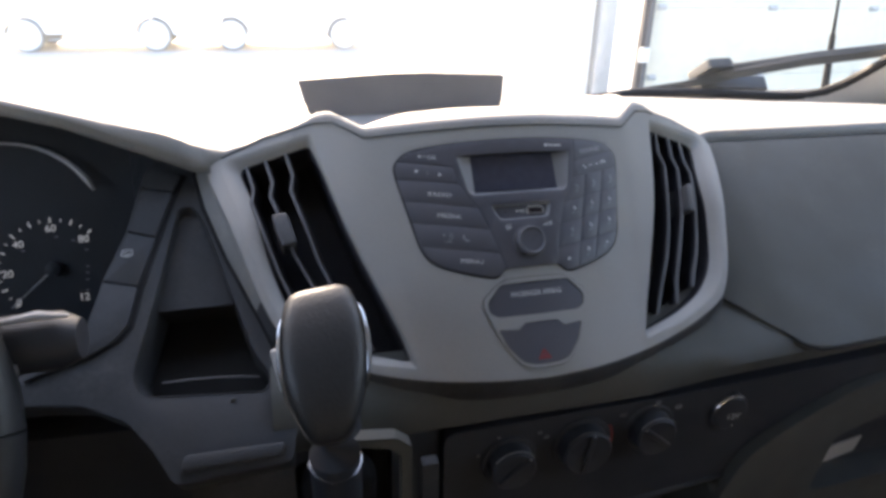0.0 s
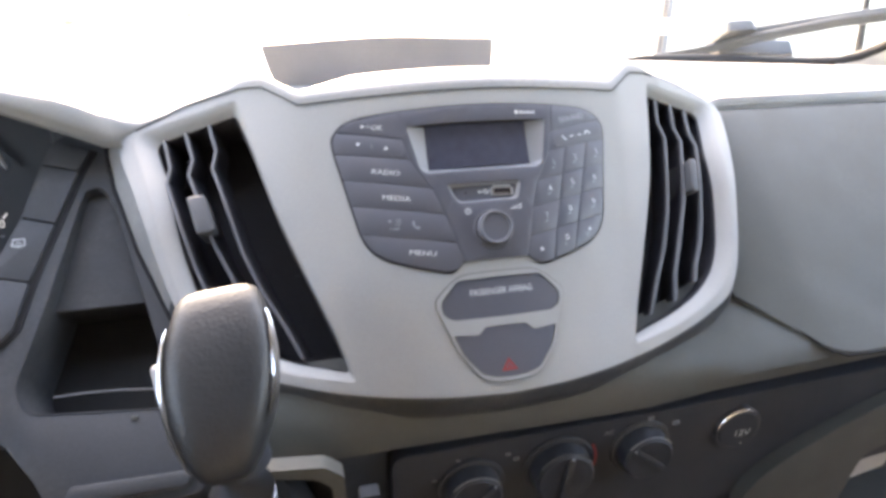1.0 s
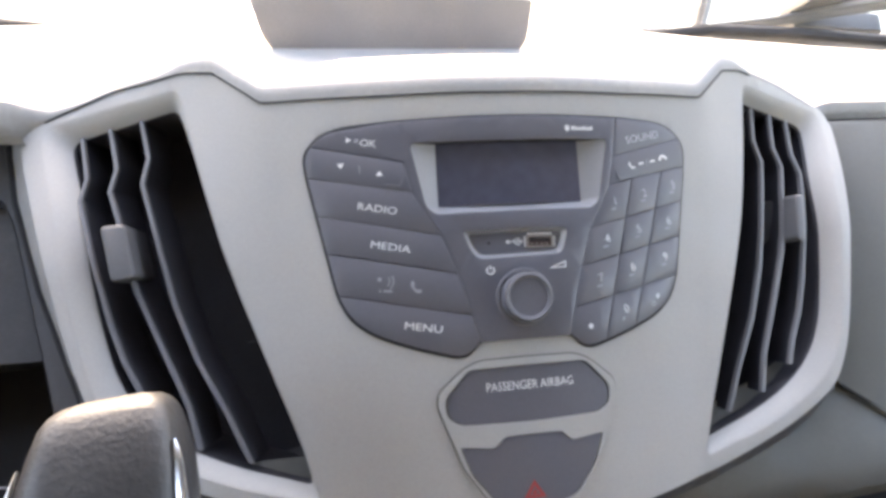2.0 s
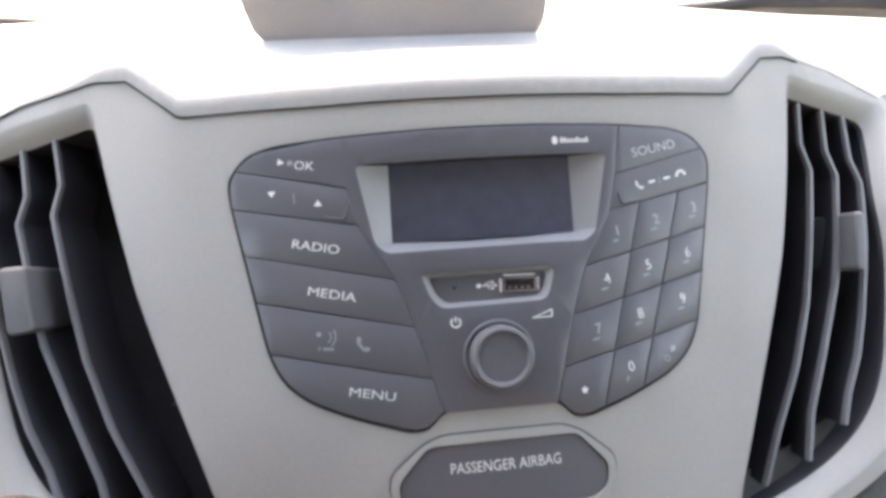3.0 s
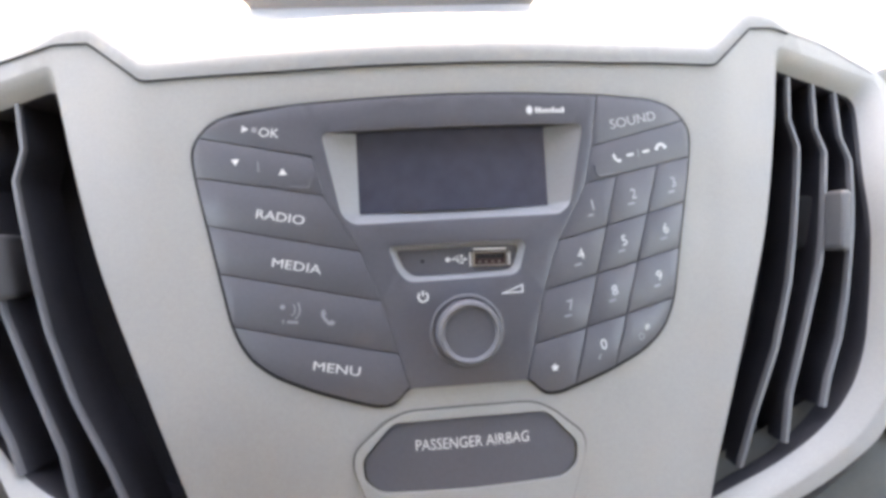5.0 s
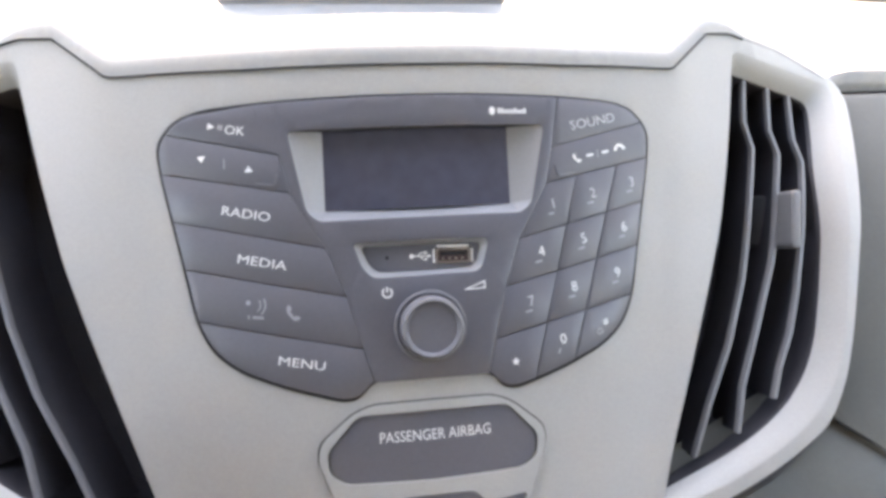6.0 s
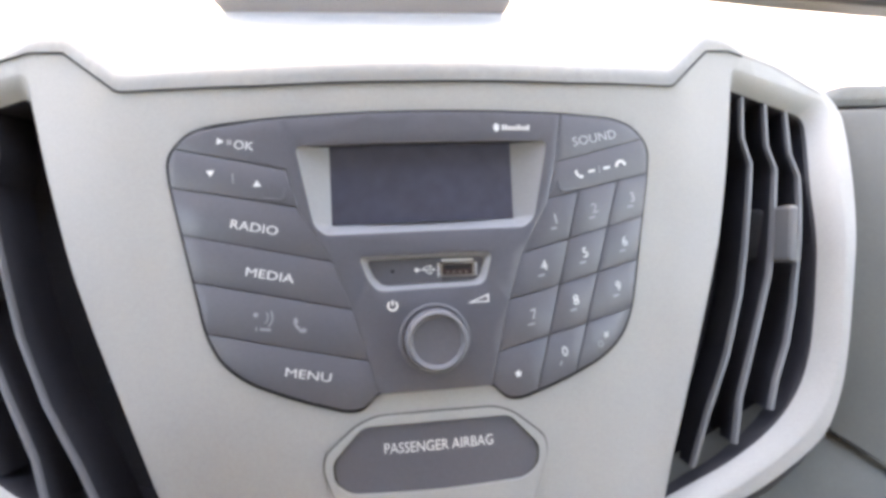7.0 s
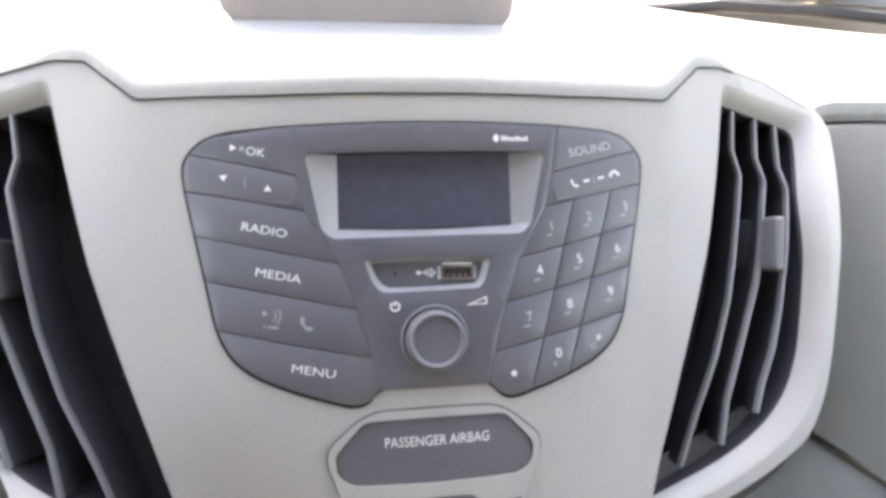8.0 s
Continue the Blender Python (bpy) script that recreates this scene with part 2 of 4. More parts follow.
def bent(bm, step=8.0):
    xs = [v.co.x for v in bm.verts]
    a, b = min(xs), max(xs)
    start = math.ceil(a / step) * step
    if b - a > step:
        sliced(bm, 0, start, b - 1e-4, step)
    ys = [v.co.y for v in bm.verts]
    if max(ys) - min(ys) > 60:
        sliced(bm, 1, math.ceil(min(ys) / 12) * 12 + 0.5, max(ys) - 1e-4, 12)
    return mapped(bm, on_face)


def placed(bm, x, v, h=0.0, turn=0.0):
    """A small flat thing, in millimetres, set on the face."""
    c, s = math.cos(radians(turn)), math.sin(radians(turn))
    return mapped(bm, lambda p, q, r: on_face(x + c * p - s * q, v + s * p + c * q, h + r))


# ---- ground and what stands outside ----
ground = part("ground", sliced(prism([(-300, -300), (300, -300), (300, 300), (-300, 300)], -0.3, 0.0), 0, -200, 200, 100), CONCRETE)
tagged(ground, "pale sunlit concrete yard in front of the van", "ground", kind="structure")


def garage():
    wall = thing("garage_front", (4.5, 5.2, 0), "white garage front with a cream sectional door", "garage", kind="structure")
    part("wall", box(2.08, 2.44, 5.0, 5.3, 0, 4.2, 0.01), WALLPAINT, wall)
    part("wall", box(2.44, 9.0, 5.0, 5.3, 3.4, 4.2, 0.01), WALLPAINT, wall)
    part("door_post", joined(box(2.445, 2.53, 4.92, 5.04, 0, 3.4, 0.006), box(2.53, 2.63, 4.98, 5.04, 0, 3.4, 0.004)), ALUMINIUM, wall)
    part("door_track", joined(box(2.875, 2.925, 4.9, 5.03, 0, 3.4, 0.005), box(2.857, 2.875, 4.93, 5.0, 0, 3.4, 0.003)), TRACK, wall, "dark grey metal door track")
    part("track_bracket", box(2.825, 2.91, 4.86, 4.9, 1.036, 1.156, 0.006), WALLPAINT, wall)
    for i in range(6):
        z0 = -0.272 + 0.58 * i
        panel = part("door_panel", box(2.93, 8.9, 5.0, 5.05, max(0.01, z0 + 0.001), z0 + 0.579, 0.002), DOORPAINT, wall)
        if i in (2, 3):
            for k in range(5):
                x = 3.045 + 1.12 * k
                part("hinge", joined(box(x - 0.045, x + 0.045, 4.985, 5.0, z0 - 0.022, z0 + 0.028, 0.004), tube([(x - 0.03, 4.98, z0), (x + 0.03, 4.98, z0)], 0.012, 8)), ALUMINIUM, panel)


garage()


def hatchback(x, y, label):
    """A parked car seen from its side, nose to the left."""
    car = thing("parked_car", (x, y, 0), label, "car", "cars parked across the yard")
    r, base = 0.315, 2.36
    half = base / 2
    low = 0.24

    def arch(cx):
        return [(cx + 0.36 * math.cos(a), r + 0.36 * math.sin(a)) for a in (math.pi * (1.1 - 1.2 * k / 10) for k in range(11))]
    side = [(-half - 0.72, 0.34), (-half - 0.66, low), *[p for p in arch(-half) if p[1] > low], *[p for p in arch(half) if p[1] > low],
            (half + 0.60, low), (half + 0.66, 0.42), (half + 0.62, 0.86), (half + 0.35, 1.42), (half - 0.1, 1.50), (-0.45, 1.48), (-half + 0.1, 1.0), (-half - 0.62, 0.82), (-half - 0.74, 0.56)]
    bm = prism(side, -0.84, 0.84, bevel=0.05)
    part("body", mapped(bm, lambda a, b, c: Vector((x + a, y - c * (1 - 0.12 * max(0, b - 0.9)), b))), WHITEPAINT, car)
    for a0, a1 in ((-half + 0.25, 0.02), (0.10, half - 0.05)):
        w = prism(rounded([(a0, 1.0), (a1, 1.0), (a1 - 0.02, 1.36), (max(a0, -0.42), 1.36)], 0.05), 0, 0.006)
        part("side_window", mapped(w, lambda a, b, c: Vector((x + a, y - 0.815 - c + 0.12 * (b - 0.9) * 0.84, b))), TINTED, car)
    part("sill", box(x - half + 0.4, x + half - 0.4, y - 0.85, y - 0.80, low - 0.03, low + 0.02, 0.01), TYRE, car, "plastic sill in the glare-paled tyre colour")
    for cx in (-half, half):
        for s in (-1, 1):
            wheel = part("wheel", mapped(lathe([(0.19, -0.10), (0.28, -0.10), (r, -0.07), (r, 0.07), (0.28, 0.10), (0.19, 0.10)], 32), lambda a, b, c: Vector((x + cx + a, y + s * 0.73 - c, r + b))), TYRE, car)
            rim = (lathe([(0.285, 0.09), (0.28, 0.112), (0.25, 0.110), (0.12, 0.112), (0.06, 0.115), (0.05, 0.12), (0.0, 0.122)], 28))
            part("rim", mapped(rim, lambda a, b, c: Vector((x + cx + a, y + s * 0.73 + s * c, r + b))), WHITEPAINT, wheel)
    part("door_handle", box(x - 0.1, x + 0.06, y - 0.87, y - 0.83, 0.86, 0.89, 0.01), WHITEPAINT, car)
    return car


hatchback(-3.66, 15.35, "white hatchback parked side-on across the yard")
hatchback(0.215, 15.35, "white hatchback parked behind the first car")


# ---- the van's cab shell ----
SCREEN_RISE = 0.80  # the windscreen climbs this much for each metre that it comes back


def on_screen(x, z, off=0.0):
    """A place on the raked windscreen, off metres outside it."""
    return Vector((x, 1.16 - (z - 1.52) / SCREEN_RISE + off * 0.62 - 0.10 * x * x, z + off * 0.78))


cab = thing("cab_shell", (0, -0.4, 0.75), "van cab, lining unseen, header and side windows sized to shape the light", "van cab", kind="structure")
part("roof", box(-1.0, 1.0, -1.3, 0.32, 2.28, 2.32, 0.01), LINER, cab)
# Unseen header, added to cut the sky light on the lower fascia.
part("unseen_header", box(-0.95, 0.95, 0.18, 0.43, 2.13, 2.28, 0.02, 3), LINER, cab)
part("rear_bulkhead", box(-1.0, 1.0, -1.34, -1.3, 0.75, 2.32), LINER, cab)
part("cab_floor", box(-1.0, 1.0, -1.34, 1.2, 0.70, 0.75), FLOORMAT, cab)
part("front_wing", box(0.98, 1.28, 1.21, 1.95, 0.75, 1.36, 0.05, 3), WHITEPAINT, cab, "white painted front wing")
part("bulkhead", box(-1.04, 1.04, 1.16, 1.20, 0.75, 1.515), LINER, cab)
for s in (-1, 1):
    # Unseen side windows, sized per side to set the light on the dash.
    side = prism([(-1.34, 0.75), (1.2, 0.75), (1.2, 1.50), (1.1, 1.52), (0.25, 2.32), (-1.34, 2.32)], 0, 0.04,
                 holes=[rounded([(-0.50, 1.66), (0.69, 1.66), (0.67, 1.71), (0.26, 2.12), (-0.50, 2.14)] if s > 0 else [(-0.30, 1.68), (0.58, 1.68), (0.24, 2.12), (-0.30, 2.12)], 0.06)])
    part("cab_side", mapped(side, lambda a, b, c: Vector((s * (1.0 + c), a, b))), LINER, cab)
screen = thing("window_1", (0, 1.16, 1.52), "raked clear windscreen with a black rubber edge", "windscreen", kind="structure")
pane = part("windscreen_glass", loft([[on_screen(-1.0 + 0.1 * i, z) for i in range(21)] for z in (1.505, 1.7, 1.9, 2.1, 2.27)], close=False), GLASS, screen)
pane.visible_shadow = False
SEAL = [(0.0, 1.528), (0.271, 1.530), (0.417, 1.538), (0.486, 1.551), (0.631, 1.550), (0.737, 1.544), (0.809, 1.541), (0.853, 1.543), (0.880, 1.555), (0.894, 1.574), (0.900, 1.601), (0.901, 1.640), (0.897, 1.746), (0.87, 2.0), (0.84, 2.25)]
part("screen_seal", tube([on_screen(-x, z, -0.014) for x, z in reversed(SEAL[1:])] + [on_screen(x, z, -0.014) for x, z in SEAL], 0.009, 8), RUBBER, screen, "black rubber seal")


def pillar(s):
    rows = []
    for z in (1.44, 1.47, 1.50, 1.52, 1.537, 1.541, 1.553, 1.573, 1.60, 1.64, 1.75, 2.0, 2.25):
        a = float(np.interp(z, [1.50, 1.540, 1.544, 1.556, 1.575, 1.601, 1.64, 1.746, 2.0, 2.25], [0.76, 0.814, 0.858, 0.883, 0.897, 0.903, 0.904, 0.900, 0.873, 0.843]))
        rows.append([on_screen(s * (a + (1.02 - a) * q), z, -0.018 - 0.05 * math.sin(math.pi * 0.5 * q)) for q in (0, 0.2, 0.4, 0.6, 0.8, 1.0)])
    post = part("pillar_trim", loft(rows, close=False), TRIM)
    return tagged(post, "light grey moulded windscreen pillar trim", "pillar trim", kind="structure")


for s in (-1, 1):
    pillar(s)


def wiper():
    w = thing("windscreen_wiper", on_screen(0.66, 1.534, 0.02), "black windscreen wiper parked along the glass", "wiper")
    line = [(0.524, 1.519), (0.602, 1.534), (0.686, 1.563), (0.800, 1.593), (0.876, 1.606), (0.974, 1.625)]
    blade = part("blade", tube([on_screen(x, z, 0.012) for x, z in line], 0.004, 8, 1.6), WIPER, w)
    part("blade_carrier", tube([on_screen(x, z + 0.003, 0.018) for x, z in line], [0.003, 0.004, 0.0055, 0.0055, 0.005, 0.004], 8), WIPER, blade)
    part("arm", tube([on_screen(0.661, 1.543, 0.030), on_screen(0.686, 1.561, 0.032), on_screen(0.817, 1.5965, 0.027), on_screen(0.974, 1.626, 0.025)], [0.008, 0.007, 0.0055, 0.005], 8), WIPER, w)
    hub = part("pivot_cover", mapped(prism(rounded([(-0.036, -0.026), (0.036, -0.012), (0.036, 0.010), (0.016, 0.024), (-0.026, 0.020)], 0.006), 0, 0.02, bevel=0.004),
                                     lambda a, b, c: on_screen(0.657 + a, 1.555 + 0.8 * b, 0.022 + c)), WIPER, w)
    part("pivot_base", mapped(prism(rounded([(-0.05, -0.03), (0.10, -0.03), (0.10, 0.0), (-0.05, 0.005)], 0.008), 0, 0.03, bevel=0.004),
                              lambda a, b, c: on_screen(0.694 + a, 1.5335 + 0.7 * b, 0.010 + c)), WIPER, w)


wiper()
mast = thing("aerial", (1.218, 1.35, 1.36), "black whip aerial on a tapered rubber base", "aerial")
part("base", tube([(1.217, 1.35, 1.355), (1.214, 1.35, 1.40), (1.205, 1.35, 1.49), (1.186, 1.35, 1.62)], [0.022, 0.014, 0.010, 0.007], 10), RUBBER, mast)
part("whip", tube([(1.186, 1.35, 1.62), (1.176, 1.35, 1.70), (1.140, 1.35, 2.0)], [0.005, 0.0035, 0.0025], 8), RUBBER, mast)

# ---- the dashboard ----
dash = thing("dashboard", (0, 0.6, 0.9), "two-tone grey moulded plastic van dashboard, lightly dusty", "dashboard")
TOP_EDGE = [(0, -2.8), (66, -2.3), (122, 0.3), (147, 20.9), (163, 23.5), (203, 19.4), (240, 8.7), (254, 2.6)]
FASCIA_TOP = [(0, -0.2), (66, 0.2), (121, 2.6), (144.5, 23.0), (163, 26.0), (203, 21.9)]
FASCIA_SIDE = [(240, 11.7), (252, 6.6), (257, -3.6), (253, -18.9), (243, -46.4), (234, -74.0), (226, -102.6), (217, -131.1), (208, -154)]
FASCIA_FOOT = [(195, -174), (177, -184.5), (158, -193.4), (131, -203), (112, -208.7), (90, -213.6), (70, -217), (41, -220.6), (0, -222.5)]
FASCIA_HALF = FASCIA_TOP + FASCIA_SIDE + FASCIA_FOOT
# vent openings: the upper inner corner, the outer edge, the foot, and the inner edge
RIM = [(166, 14.8), (246, 3.6), (240, -20.9), (231, -47.4), (226, -76.0), (218.5, -105.6), (210.5, -134.2), (202, -153.6), (187, -169.9), (168, -181.1), (140, -193.4), (101, -202.6), (109, -174.0), (117.5, -150.5), (127, -124.0), (135, -101.5), (144, -74.0), (151, -47.4), (158, -19.9)]
SLOT = [(167.5, 4.6), (228, -6.6), (223, -25.0), (216, -47.4), (212.5, -77.0), (206.5, -105.6), (198.5, -133.2), (190, -149.5), (178, -162.8), (162, -174.0), (140, -184.2), (105, -195.4), (110.5, -174.0), (119.0, -150.5), (128.5, -124.0), (136.5, -101.5), (145.5, -74.0), (152.5, -47.4), (159.5, -19.9)]
CORNERS = [5, 9, 14, 14, 14, 14, 14, 14, 14, 14, 14, 4, 8, 8, 8, 8, 8, 8, 8]


HOOD = [(-0.253, 1.5965), (-0.2659, 1.5975), (-0.2827, 1.6055), (-0.3026, 1.6145), (-0.3244, 1.624), (-0.3631, 1.641), (-0.4008, 1.652), (-0.4662, 1.663), (-0.5555, 1.663), (-0.6349, 1.653), (-0.7142, 1.627), (-0.7539, 1.587)]


def lip(x):
    """Front edge of the top pad over the stack and beyond it."""
    a = abs(x)
    v = float(np.interp(min(a, 0.254) * 1000, [p for p, q in TOP_EDGE], [q for p, q in TOP_EDGE]))
    p = on_face(math.copysign(min(a, 0.254), x) * 1000, v, 0.2)
    f = min(1.0, max(0.0, (a - 0.248) / 0.016))
    f = f * f * (3 - 2 * f)
    q = Vector((x, 0.5835 + 0.055 * (a - 0.26), 1.5868 - 0.014 * (a - 0.26)))
    if x < 0:
        f = min(1.0, max(0.0, (a - 0.254) / 0.014))
        q = Vector((x, 0.555, float(np.interp(x, [h[0] for h in reversed(HOOD)], [h[1] for h in reversed(HOOD)]))))
    return Vector((x, p.y + (q.y - p.y) * f, p.z + (q.z - p.z) * f))


def in_tray(x, y):
    """1 inside the open tray in the dash top, 0 outside it, with a soft wall between."""
    f = min(1.0, max(0.0, (0.158 + 0.26 * max(0, y - 0.56) - abs(x + 0.008)) / 0.045)) * min(1.0, max(0.0, (y - 0.548) / 0.05)) * min(1.0, max(0.0, (0.98 - y) / 0.04))
    return f * f * (3 - 2 * f)


def top_pad():
    xs = sorted({round(s * k, 4) for s in (-1, 1) for k in [0.02 * i for i in range(16)] + [0.123, 0.131, 0.139, 0.147, 0.152, 0.158, 0.164, 0.17, 0.19, 0.21, 0.25, 0.258, 0.266, 0.275, 0.285, 0.293, 0.33, 0.36, 0.38, 0.405, 0.43, 0.47, 0.51, 0.56, 0.60, 0.65, 0.75, 0.85, 0.93, 0.99]})
    rows = []
    for k in range(30):
        row = []
        for x in xs:
            f = lip(x)
            g = min(1.0, max(0.0, (0.178 - abs(x)) / 0.022))
            roll = 0.004 + (0.007 * g if x < 0.255 else 0.0)
            flat = 0.0028 * g if x < 0.255 else 0.0
            u = min(1.0, max(0.0, (x - 0.244) / 0.036))
            u = u * u * (3 - 2 * u)
            w = min(1.0, max(0.0, (-x - 0.232) / 0.03))
            w = w * w * (3 - 2 * w)
            w *= 1.0 - 0.85 * min(1.0, max(0.0, (-x - 0.29) / 0.06))
            rise = 0.0065 * u + 0.0105 * w
            roll += 0.005 * w
            if k < 7:
                a = radians((54.3, 54.3, 54.3, 42, 27, 10, -5)[k])
                dy, dz = 0.583 * flat * min(1, k / 2) + roll * (0.812 - math.sin(a)), 0.812 * flat * min(1, k / 2) + roll * (math.cos(a) - 0.583) + rise * (0, 0, 0.1, 0.3, 0.55, 0.8, 1.0)[k]
                if k == 0:
                    dy, dz = 0.0, -0.004
                if k == 1:
                    dy, dz = 0.0, 0.0
                row.append(f + Vector((0, dy, dz)))
            else:
                q = ((k - 6) / 23) ** 1.25
                y = f.y + 0.032 + (1.135 - f.y - 0.032) * q
                start = f.z + 0.812 * flat + 0.415 * roll + rise
                w = min(1.0, q * 2.2)
                w = w * w * (3 - 2 * w)
                z = start * (1 - w) + (1.614 - 0.155 * (y - 0.6)) * w
                if u > 0:
                    g = min(1.0, max(0.0, (x - 0.3) / 0.45))
                    yc, zc, fall = 0.76 - 0.06 * g, 1.598 - 0.013 * g, 0.165 + 0.085 * g
                    p = min(1.0, max(0.0, (y - f.y - 0.032) / (yc - f.y - 0.032)))
                    crown = start + (zc - start) * (1 - (1 - p) ** 1.8) - fall * max(0.0, y - yc) * min(1.0, max(0.0, y - yc) / 0.05 * 0.5 + 0.5)
                    z += (crown - z) * u
                row.append(Vector((x, y, z - max(0.0, z - 1.557) * in_tray(x, y))))
        rows.append(row)
    return loft(rows, close=False)


part("top_pad", top_pad(), PAD, dash, "dusty grey dash top with a shallow tray")
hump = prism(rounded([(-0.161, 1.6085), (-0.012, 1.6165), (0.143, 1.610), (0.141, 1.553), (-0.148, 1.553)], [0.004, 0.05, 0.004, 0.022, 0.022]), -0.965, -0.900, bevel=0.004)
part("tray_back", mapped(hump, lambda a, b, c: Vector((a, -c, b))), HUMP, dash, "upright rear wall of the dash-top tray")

RADIO_HALF = [(0, -15.2), (21, -15.3), (60, -16), (86, -17.3), (97, -20.5), (105.3, -29.5), (104, -42), (102, -52), (91.5, -104), (85.5, -115.5), (75, -123.5), (56, -131), (36, -136.7), (30, -136.3), (23.3, -129.7), (0, -129.6)]
OUTLINE = rounded(mirrored(RADIO_HALF), both([0, 0, 6, 8, 6, 6, 8, 8, 8, 6, 6, 8, 3, 3, 2, 0]))
# centre fascia with openings for the vents and the radio
fascia_holes = [densify(rounded([(s * x, v) for x, v in RIM], CORNERS), 12) for s in (1, -1)]
fascia_holes.append(densify([Vector((1.7 + p.x * 0.978, -76 + (p.y + 76) * 0.98)) for p in OUTLINE], 12))
stack_radii = [0, 0, 12, 8, 10, 10, 10, 8, 8, 12, 26, 26, 26, 26, 24, 24, 20, 20, 20, 20, 20, 20, 20, 0]
part("centre_fascia", bent(prism(densify(rounded(mirrored(FASCIA_HALF), both(stack_radii), 6), 8), -60, 0, fascia_holes, bevel=2.0, segments=3), 4.0), FASCIA, dash, "satin light grey centre stack surround")
edge = densify(rounded(FASCIA_SIDE + FASCIA_FOOT[:4], [3, 8, 8, 14, 26, 26, 26, 26, 24, 24, 20, 20, 3], 6), 6)
edge = edge[:next(i for i, p in enumerate(edge) if p.y < -186)]
rows = []
for i, p in enumerate(edge):
    d = edge[min(i + 1, len(edge) - 1)] - edge[max(i - 1, 0)]
    out = Vector((-d.y, d.x)).normalized()
    wide = min(1.0, max(0.05, (p.y + 182) / 40))
    rows.append([on_face(p.x + out.x * (k if k < 0 else k * wide), p.y + out.y * (k if k < 0 else k * wide), h) for k, h in ((-3, -1.2), (-0.5, -1.6), (1.3, -3.2), (3.2, -6.5), (5.2, -11.5), (6.8, -18), (8.2, -28), (9.5, -48))])
part("fascia_skirt", loft(rows, close=False), FASCIA, dash, "rounded outer flank of the stack surround", 60)
seam_xs = [-0.243 + 0.003 * i for i in range(140)]
part("seam", tube([lip(x) + Vector((0, -0.0006, -0.0003)) for x in seam_xs], 0.0005, 6), GAP, dash, "thin dark seam")
SLOPE_U = Vector((0, 0.7883, 0.6153))
SLOPE_N = Vector((0, -0.6153, 0.7883))


def on_slope(x, s, h=0.0):
    """A place on the raked face of the dash beside the stack."""
    return Vector((0.985 * x - 0.001, 0.5433, 1.5573)) + SLOPE_U * (0.98 * s) + SLOPE_N * h


POCKET = [(-0.274, 0.006), (-0.286, 0.004), (-0.307, -0.095), (-0.320, -0.146), (-0.311, -0.164), (-0.221, -0.172), (-0.215, -0.160), (-0.229, -0.138), (-0.265, -0.010)]
pocket_loop = rounded(POCKET, [0.006, 0.006, 0.03, 0.012, 0.010, 0.008, 0.010, 0.02, 0.02])
left_face = prism(rounded([(-0.217, -0.0935), (-0.234, -0.0525), (-0.252, 0.0), (-0.262, 0.062), (-0.285, 0.066), (-0.313, 0.050), (-0.3185, 0.030), (-0.328, -0.016), (-0.344, -0.06), (-0.356, -0.108), (-0.40, -0.137), (-0.60, -0.149),
                           (-0.60, -0.157), (-0.386, -0.159), (-0.352, -0.164), (-0.322, -0.181), (-0.303, -0.206), (-0.289, -0.232), (-0.205, -0.228), (-0.197, -0.19), (-0.205, -0.13)], 0.006), -0.03, 0.0, [pocket_loop], bevel=0.003)
part("driver_side_panel", mapped(left_face, on_slope), LOWER, dash, "dark grey panel with a tapered open pocket")
EDGE_S = -0.088  # the back plate ends here and the deep well begins
upper, lower = clip(pocket_loop, 0, -1, -EDGE_S), clip(pocket_loop, 0, 1, EDGE_S)


def shrunk(loop, k, by=0.0):
    cx, cs = sum(p[0] for p in loop) / len(loop), sum(p[1] for p in loop) / len(loop)
    return [Vector((cx + (p[0] - cx) * k, cs + (p[1] - cs) * k + by)) for p in loop]


part("pocket_rim", loft([[on_slope(x, s, 0.0005) for x, s in pocket_loop], [on_slope(x, s, -0.004) for x, s in shrunk(pocket_loop, 0.975)], [on_slope(x, s, -0.10) for x, s in shrunk(pocket_loop, 0.93)]]), LOWER, dash, "rounded rim of the storage pocket")
back = [(x, s, -0.007 - 0.06 * (0.006 - s)) for x, s in upper]
part("pocket_back", loft([[on_slope(x, s, h) for x, s, h in back], [on_slope(x, s, h - 0.004) for x, s, h in back]], caps=(True, True)), LOWER, dash, "sloping back plate of the pocket")
# Near-black material stands for the shade deep inside the pocket.
part("pocket_well", loft([[on_slope(x, s, -0.014) for x, s in lower], [on_slope(x, s + 0.004, -0.050) for x, s in lower]], caps=(False, True)), RUBBER, dash, "deep well of the pocket, shade put into its black")
part("pocket_lip", tube([on_slope(x, -0.1515 - 1.4 * (x + 0.262) ** 2 - 0.07 * (x + 0.262), -0.010) for x in (-0.300, -0.28, -0.26, -0.24, -0.226)], 0.0006, 6), BEZEL, dash, "thin moulded line in the pocket")
part("pocket_catch", mapped(box(-0.003, 0.003, -0.002, 0.002, 0, 0.0016, 0.0006), lambda a, b, c: on_slope(-0.246 + a * 0.7, -0.1745 + b * 0.7, c)), PANEL, dash)
part("ledge", mapped(prism(rounded([(-0.284, -0.224), (-0.212, -0.2235), (-0.209, -0.2135), (-0.281, -0.2125)], 0.004), -0.01, 0.007, bevel=0.003), on_slope), LOWER, dash, "rounded dark ledge")

